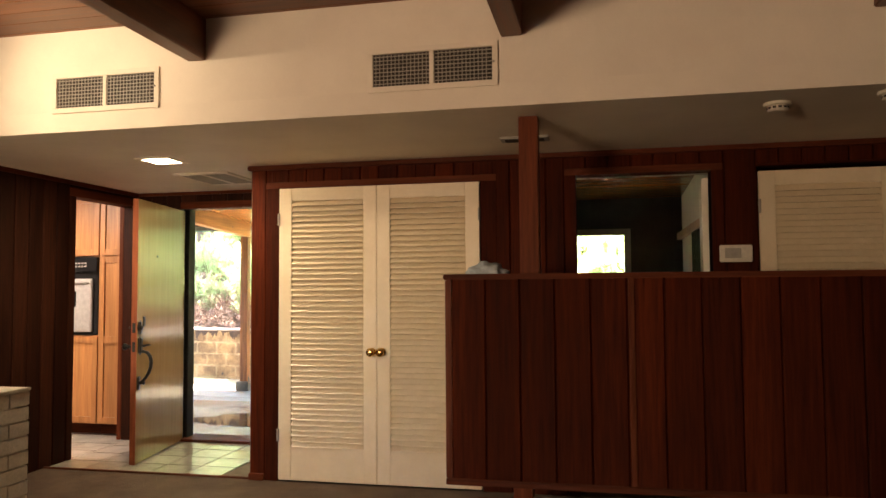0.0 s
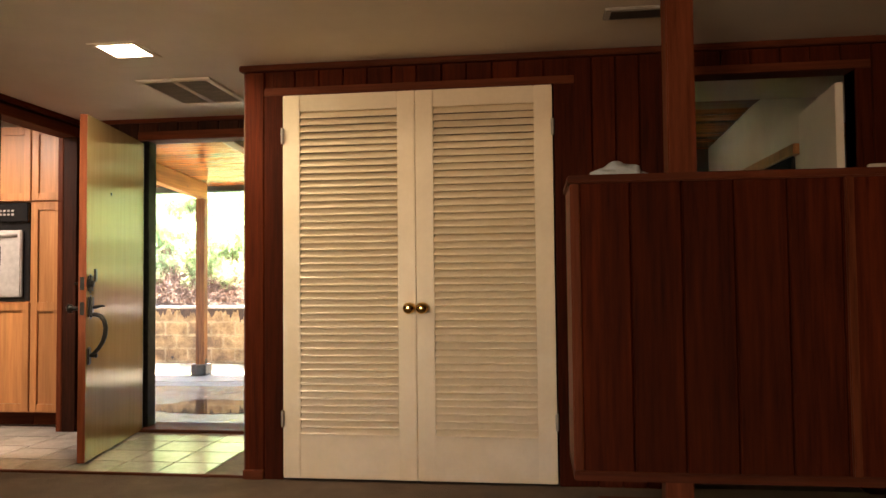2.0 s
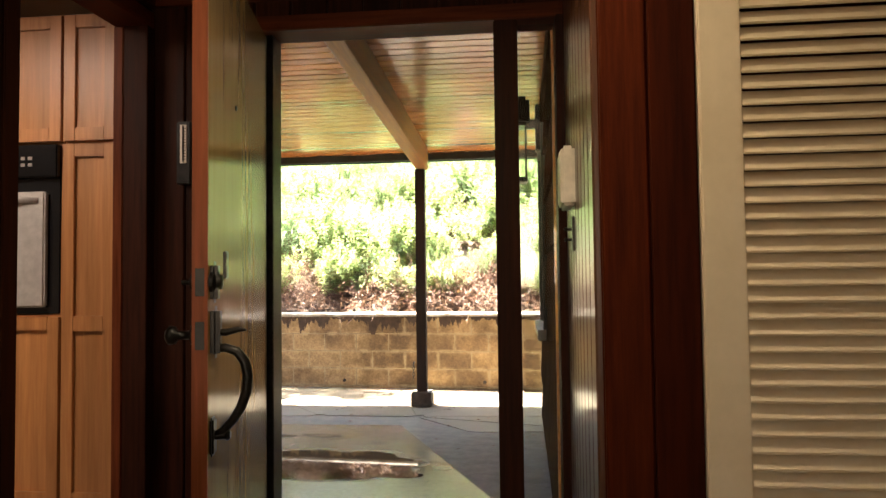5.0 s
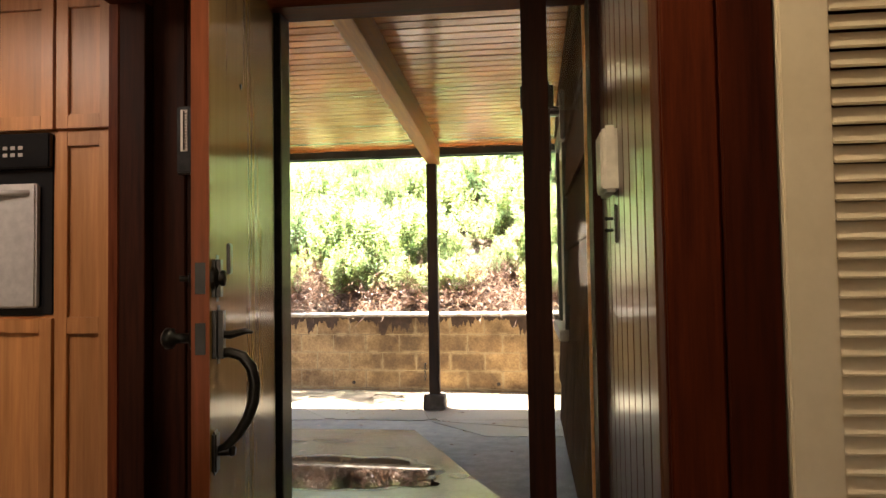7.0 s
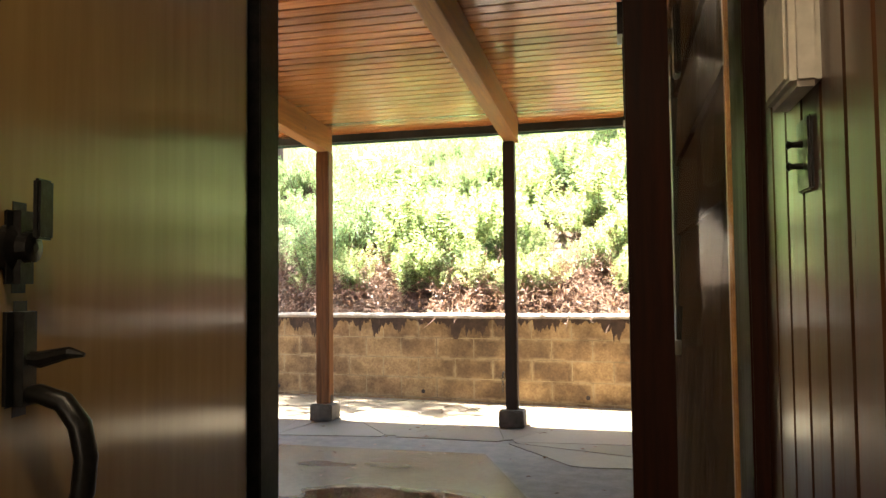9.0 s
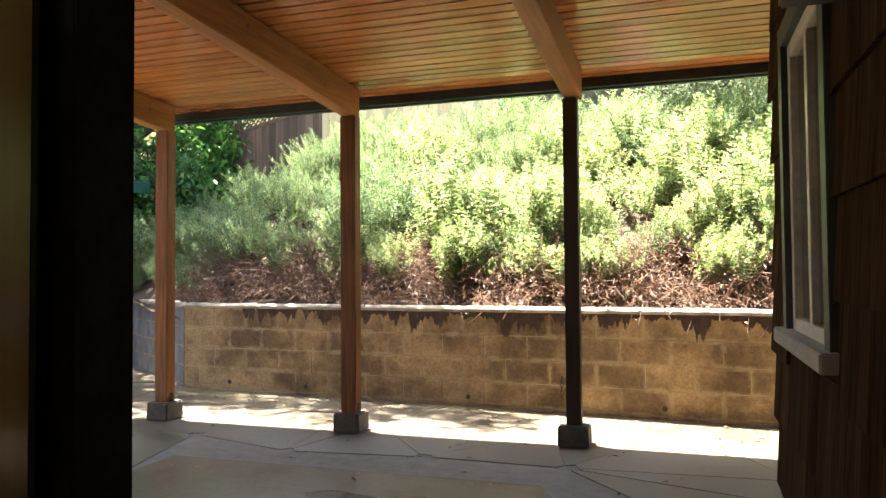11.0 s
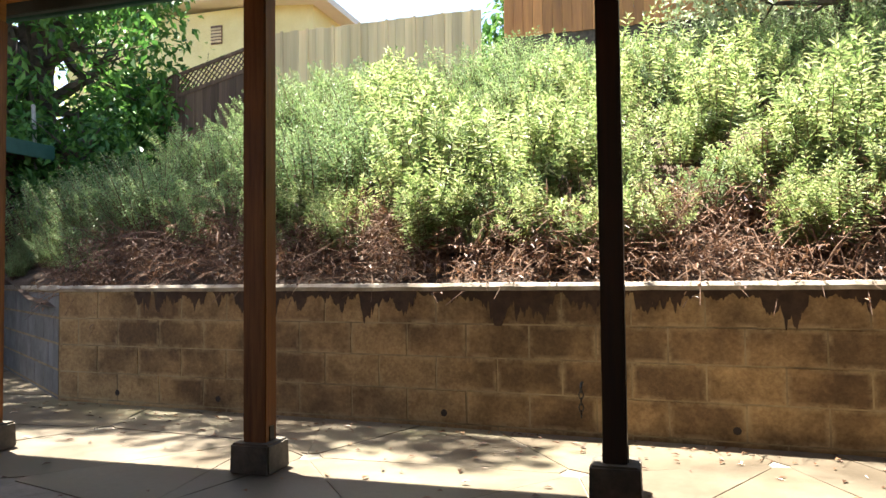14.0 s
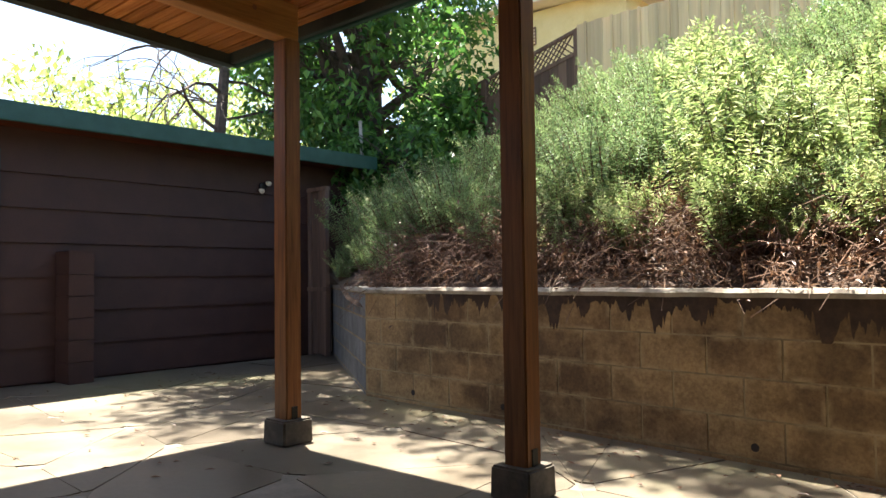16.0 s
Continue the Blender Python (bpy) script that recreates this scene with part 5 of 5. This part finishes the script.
kinds = [shrub("bright green leafy shrub growing on the sunny bank", 11, 34, 0.80, 0.46, 0.082, 0.30, LEAF, 17),
         shrub("bright green upright shrub with lance leaves on the bank", 12, 26, 1.0, 0.38, 0.090, 0.27, LEAF, 18),
         shrub("yellow-green bushy shrub on the bank", 13, 40, 0.68, 0.50, 0.066, 0.33, LEAF, 16),
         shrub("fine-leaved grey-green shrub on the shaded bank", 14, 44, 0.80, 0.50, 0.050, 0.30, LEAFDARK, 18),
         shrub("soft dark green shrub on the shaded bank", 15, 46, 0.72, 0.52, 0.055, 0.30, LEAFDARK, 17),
         shrub("half-dry brown shrub with withered leaves above the wall", 16, 42, 0.70, 0.46, 0.060, 0.28, STRAW, 12)]
spots = []
r = random.Random(21)
for i in range(400):
    x = r.uniform(-10.2, 1.5) if i < 292 else r.uniform(-5.5, 1.0)
    low = i % 3 == 0
    d = r.uniform(0.40, 1.15) if low else 0.9 + 4.4 * r.random() ** 1.1
    y = wall_y(max(x, -8.05)) + d + (0.45 * (-8.05 - x) if x < -8.05 else 0)
    # left and high parts: shade put into the colour by picking darker-leaved kinds
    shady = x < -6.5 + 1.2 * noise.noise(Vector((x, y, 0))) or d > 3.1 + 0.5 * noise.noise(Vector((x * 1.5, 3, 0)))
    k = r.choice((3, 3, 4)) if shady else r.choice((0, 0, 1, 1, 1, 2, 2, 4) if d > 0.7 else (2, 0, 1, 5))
    s = r.uniform(0.45, 0.85) if low else r.uniform(0.75, 1.3)
    spots.append((k, x, y, hill_z(x, y) - 0.04, s, r.uniform(0, 360)))
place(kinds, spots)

# dead brush above the wall
bm = bmesh.new()
lv = Leaves()
r = random.Random(5)
for i in range(6500):
    x = r.uniform(-8.4, 1.6)
    d = 0.16 + 0.85 * r.random() ** 1.25
    y = wall_y(max(x, -8.05)) + d + (0.5 * (-8.05 - x) if x < -8.05 else 0)
    p = Vector((x, y, hill_z(x, y) + r.uniform(-0.02, 0.04 + min(0.26, 0.5 * d) + 0.16 * noise.noise(Vector((x * 1.4, y, 0))))))
    v = rand_dir(r, -0.3)
    ln = r.uniform(0.12, 0.42)
    sag = Vector((0, -0.04, -0.09)) * r.uniform(0.3, 1.5)
    tube([p, p + v * ln * 0.5, p + v * ln + sag], [0.0045, 0.0035, 0.0015], 3, bm)
    for q in range(3):
        lv.add(p + v * ln * r.random() + sag * 0.4, rand_dir(r), Vector((0, 0, 1)), r.uniform(0.025, 0.06), r.uniform(0.010, 0.022))
part_me = mesh_of("dead_brush", bm, TWIG)
tagged(new("dead_brush", part_me), "tangled dry brown brush hanging over the block wall", "brush", kind="stuff")
tagged(new("dead_leaves", lv.mesh("dead_leaves", DRYLEAF)), "dry brown leaves caught in the brush", "leaves", kind="stuff")
# fallen leaves on the paving
lv = Leaves()
for i in range(420):
    x = r.uniform(-10.5, -2.2)
    y = min(wall_y(max(x, -8.05)) - abs(r.gauss(0, 0.35)) - 0.03, wall_y(x) - 0.03) if r.random() < 0.6 else r.uniform(8.5, 11.6)
    lv.add(Vector((x, y, GZ + 0.008)), Vector((r.uniform(-1, 1), r.uniform(-1, 1), 0.12)), Vector((0, 0, 1)), r.uniform(0.025, 0.06), r.uniform(0.012, 0.03))
tagged(new("fallen_leaves", lv.mesh("fallen_leaves", DRYLEAF)), "scattered dry leaves on the paving", "leaves", kind="stuff")

# ---- fences, yellow house ----


def fence(name, x0, x1, y, top, drop, base, w, mat, label, slope=0.0):
    f = thing(name, label, "fence", (x0, y, 0), kind="")
    n = int((x1 - x0) / w)
    me = board_mesh("board", w, 1.0, 0.02, mat, 0.0015)
    for i in range(n):
        zt = top + slope * (x1 - x0 - i * w) + r.uniform(-0.008, 0.008)
        piece("board", me, f, pose(i * w, 0, zt - drop) @ Matrix.Diagonal((1, 1, drop, 1)))
    return f


f1 = fence("tan_fence", -8.98, -5.72, 17.0, 4.45, 2.2, 0, 0.14, TANFENCE, "new pale cedar board fence on top of the bank")
for i in range(8):
    part("batten", boxes(((0.13 + i * 0.42, -0.045, 2.3), (0.17 + i * 0.42, -0.021, 4.46)), bevel=0.003), TANFENCE, f1)
f2 = fence("old_fence", -14.6, -9.0, 17.05, 4.075, 2.45, 0, 0.15, OLDFENCE, "old weathered brown fence with a lattice top", -0.245)
for i in range(4):
    part("post", boxes(((0.3 + i * 1.75, -0.06, 1.2), (0.40 + i * 1.75, 0.04, 4.40 - 0.245 * (5.3 - i * 1.75))), bevel=0.004), OLDFENCE, f2)
m_s = Matrix(((1, 0, 0, 0), (0, 1, 0, 0), (0.245, 0, 1, 0), (0, 0, 0, 1)))
bm = bmesh.new()
for z0, z1 in ((0.0, 0.06), (0.34, 0.39)):
    cuboid(bm, (0, -0.035, 2.66 + z0), (5.6, 0.01, 2.66 + z1), m_s)
part("lattice_rail", bm, OLDFENCE, f2)
bm = bmesh.new()
for i in range(60):
    for sgn in (-1, 1):
        a = Vector((i * 0.095, -0.012 + 0.006 * sgn, 2.71))
        b = a + Vector((0.30 * sgn, 0, 0.30))
        if 0 <= b.x <= 5.6:
            tube([m_s @ a, m_s @ b], 0.012, 4, bm)
part("lattice", bm, OLDFENCE, f2, "diagonal wooden lattice")
f3 = fence("orange_fence", -5.7, 2.8, 18.3, 5.05, 0.6, 0, 0.15, ORANGEFENCE, "orange stained board fence above a concrete wall")
solid("upper_wall", boxes(((-5.7, 18.298, 2.0), (2.8, 18.55, 4.55)), bevel=0.01), FOOTING, "dark weathered concrete wall at the top of the bank", "wall")
yh = thing("yellow_house", "yellow stucco house behind the fences", "house", (-19.5, 24, 0))
part("wall", boxes(((0, 0, 0), (7.7, 6, 7.9))), YELLOW, yh)
bm = bmesh.new()
q = [bm.verts.new(c) for c in ((-0.5, -0.5, 8.5), (8.2, -0.5, 7.7), (8.2, 6, 7.7), (-0.5, 6, 8.5))]
rr = [bm.verts.new(v.co + Vector((0, 0, 0.16))) for v in q]
bm.faces.new(q[::-1]), bm.faces.new(rr)
for a in range(4):
    bm.faces.new((q[a], q[(a + 1) % 4], rr[(a + 1) % 4], rr[a]))
part("roof", bm, PLASTER, yh)
ven = part("gable_vent", boxes(((4.7, -0.03, 7.0), (5.05, 0.0, 7.5)), bevel=0.01), OLDFENCE, yh)
for k in range(5):
    part("slat", boxes(((4.72, -0.05, 7.04 + k * 0.085), (5.03, -0.028, 7.09 + k * 0.085))), TANFENCE, ven)

# ---- trees ----


def tree(name, label, where, height, crown, n, leaf, mat, seed, trunk=0.16, squash=1.0, clumps=22, bare=False):
    r = random.Random(seed)
    root = thing(name, label, "tree", where)
    bm, lv = bmesh.new(), Leaves()
    tube([(0, 0, -0.5), (0.05, 0.02, height * 0.3), (-0.06, 0.05, height * 0.6), (0.02, 0, height * 0.85)], [trunk, trunk * 0.8, trunk * 0.55, trunk * 0.2], 10, bm)
    centres = []
    for k in range(clumps):
        v = rand_dir(r, -0.6)
        c = Vector((v.x * crown, v.y * crown, height * 0.65 + v.z * crown * squash)) * r.uniform(0.75, 1.05)
        centres.append(c)
        s = Vector((0, 0, height * r.uniform(0.25, 0.7)))
        mid = s.lerp(c, 0.5) + rand_dir(r) * 0.2
        tube([s, mid, c], [trunk * 0.4, trunk * 0.25, 0.012], 5, bm)
        for _ in range(3):
            tube([mid, mid.lerp(c, 0.6) + rand_dir(r) * crown * 0.3, c + rand_dir(r) * crown * 0.4], [0.02, 0.014, 0.005], 4, bm)
    part("trunk", bm, BARK, root)
    for i in range(n):
        c = r.choice(centres)
        p = c + rand_dir(r) * crown * 0.42 * r.random() ** 0.45
        lv.add(p, rand_dir(r, -1) + Vector((0, 0, -0.4)), Vector((0, 0, 1)) + rand_dir(r) * 0.6, leaf * r.uniform(0.6, 1.3), leaf * r.uniform(0.4, 0.7))
    part("crown", lv.mesh("crown", mat), None, root)
    return root


tree("ivy_tree", "tall tree wrapped in dark green vine leaves", (-12.6, 16.2, 0.6), 7.0, 2.0, 15000, 0.17, IVY, 31, 0.3, 1.5, 34)
tree("ivy_shrub", "mound of dark green vine over the fence", (-11.0, 15.4, 0.6), 2.6, 0.95, 4200, 0.14, IVY, 32, 0.08, 0.8, 16)
for x, y, h, c, s in ((-21, 15.5, 6.2, 2.6, 41), (-25, 23, 8.5, 3.4, 42), (-18, 26, 9, 3.4, 43), (-30, 13, 5.6, 2.6, 44)):
    tree("garden_tree", "sunlit yellow-green tree behind the garage", (x, y, -0.2), h, c, 5200, 0.22, FARLEAF, s, 0.22, 0.9, 26)
tree("right_tree", "grey-green leafy tree at the top of the bank", (-1.6, 15.7, 2.4), 3.4, 1.5, 15000, 0.075, SILVERLEAF, 51, 0.1, 0.8, 22)
tree("right_tree", "grey-green leafy tree at the top of the bank", (-0.2, 14.9, 2.2), 3.0, 1.1, 8000, 0.07, SILVERLEAF, 52, 0.07, 0.8, 16)
tree("far_tree", "dark green tree beyond the fences", (-4.0, 21.5, 3), 4.2, 1.5, 5000, 0.18, IVY, 54, 0.15, 0.9, 18)
tree("far_tree", "dark green tree beyond the fences", (-6.0, 26, 3), 6.5, 2.0, 6000, 0.22, IVY, 53, 0.2, 0.9, 20)
bt = thing("bare_tree", "thin leafless branches hanging beyond the garage roof", "tree", (-13.2, 13.6, 0))
r = random.Random(77)
bm = bmesh.new()


def twigs(p, d, ln, rad, depth):
    pts = [p]
    for k in range(4):
        d = (d + rand_dir(r) * 0.28 + Vector((0, 0, -0.10))).normalized()
        pts.append(pts[-1] + d * ln / 4)
    tube(pts, [rad, rad * 0.9, rad * 0.75, rad * 0.6, rad * 0.45], 4, bm)
    if depth:
        for k in range(3):
            twigs(pts[r.choice((2, 3, 4))], (d + rand_dir(r) * 0.9).normalized(), ln * r.uniform(0.55, 0.8), rad * 0.5, depth - 1)


tube([(0, 0, -0.3), (0.05, 0, 2.0), (0.0, 0.2, 4.0)], [0.12, 0.1, 0.08], 8, bm)
for k in range(9):
    twigs(Vector((0, 0.15, 2.6 + 0.2 * k)), Vector((0.6 * math.cos(k * 2.4), math.sin(k * 2.4), 0.35)), 1.5, 0.03, 3)
part("branchwork", bm, BARK, bt)

# limbs of the tall tree that reach over the bank and dapple the paving
ot = thing("overhanging_limb", "leafy limbs of the tall tree reaching over the bank", "tree limb", (-12.6, 16.2, 0.6))
bm, lv = bmesh.new(), Leaves()
r = random.Random(91)
crowns = [(r.uniform(-1.6, 2.2), r.uniform(-4.3, -1.2), 0.95, 300) for _ in range(16)]
crowns += [(r.uniform(0.8, 4.0), r.uniform(-3.6, -0.2), 0.95, 280) for _ in range(7)]
crowns += [(r.uniform(1.6, 5.6), r.uniform(-4.0, -3.4), 0.42, 60) for _ in range(12)]
for cx, cy, size, count in crowns:
    c = Vector((cx, cy, r.uniform(7.6, 8.9)))
    mid = Vector((c.x * 0.5, c.y * 0.5, 7.0 + r.uniform(-0.2, 0.8)))
    tube([Vector((0, 0, 5.0)), mid, c], [0.07, 0.045, 0.012], 5, bm)
    for i in range(count):
        lv.add(c + rand_dir(r) * size * r.random() ** 0.5, rand_dir(r), Vector((0, 0, 1)) + rand_dir(r) * 0.5, r.uniform(0.10, 0.2), r.uniform(0.06, 0.1))
part("limb", bm, BARK, ot)
part("foliage", lv.mesh("foliage", IVY), None, ot)
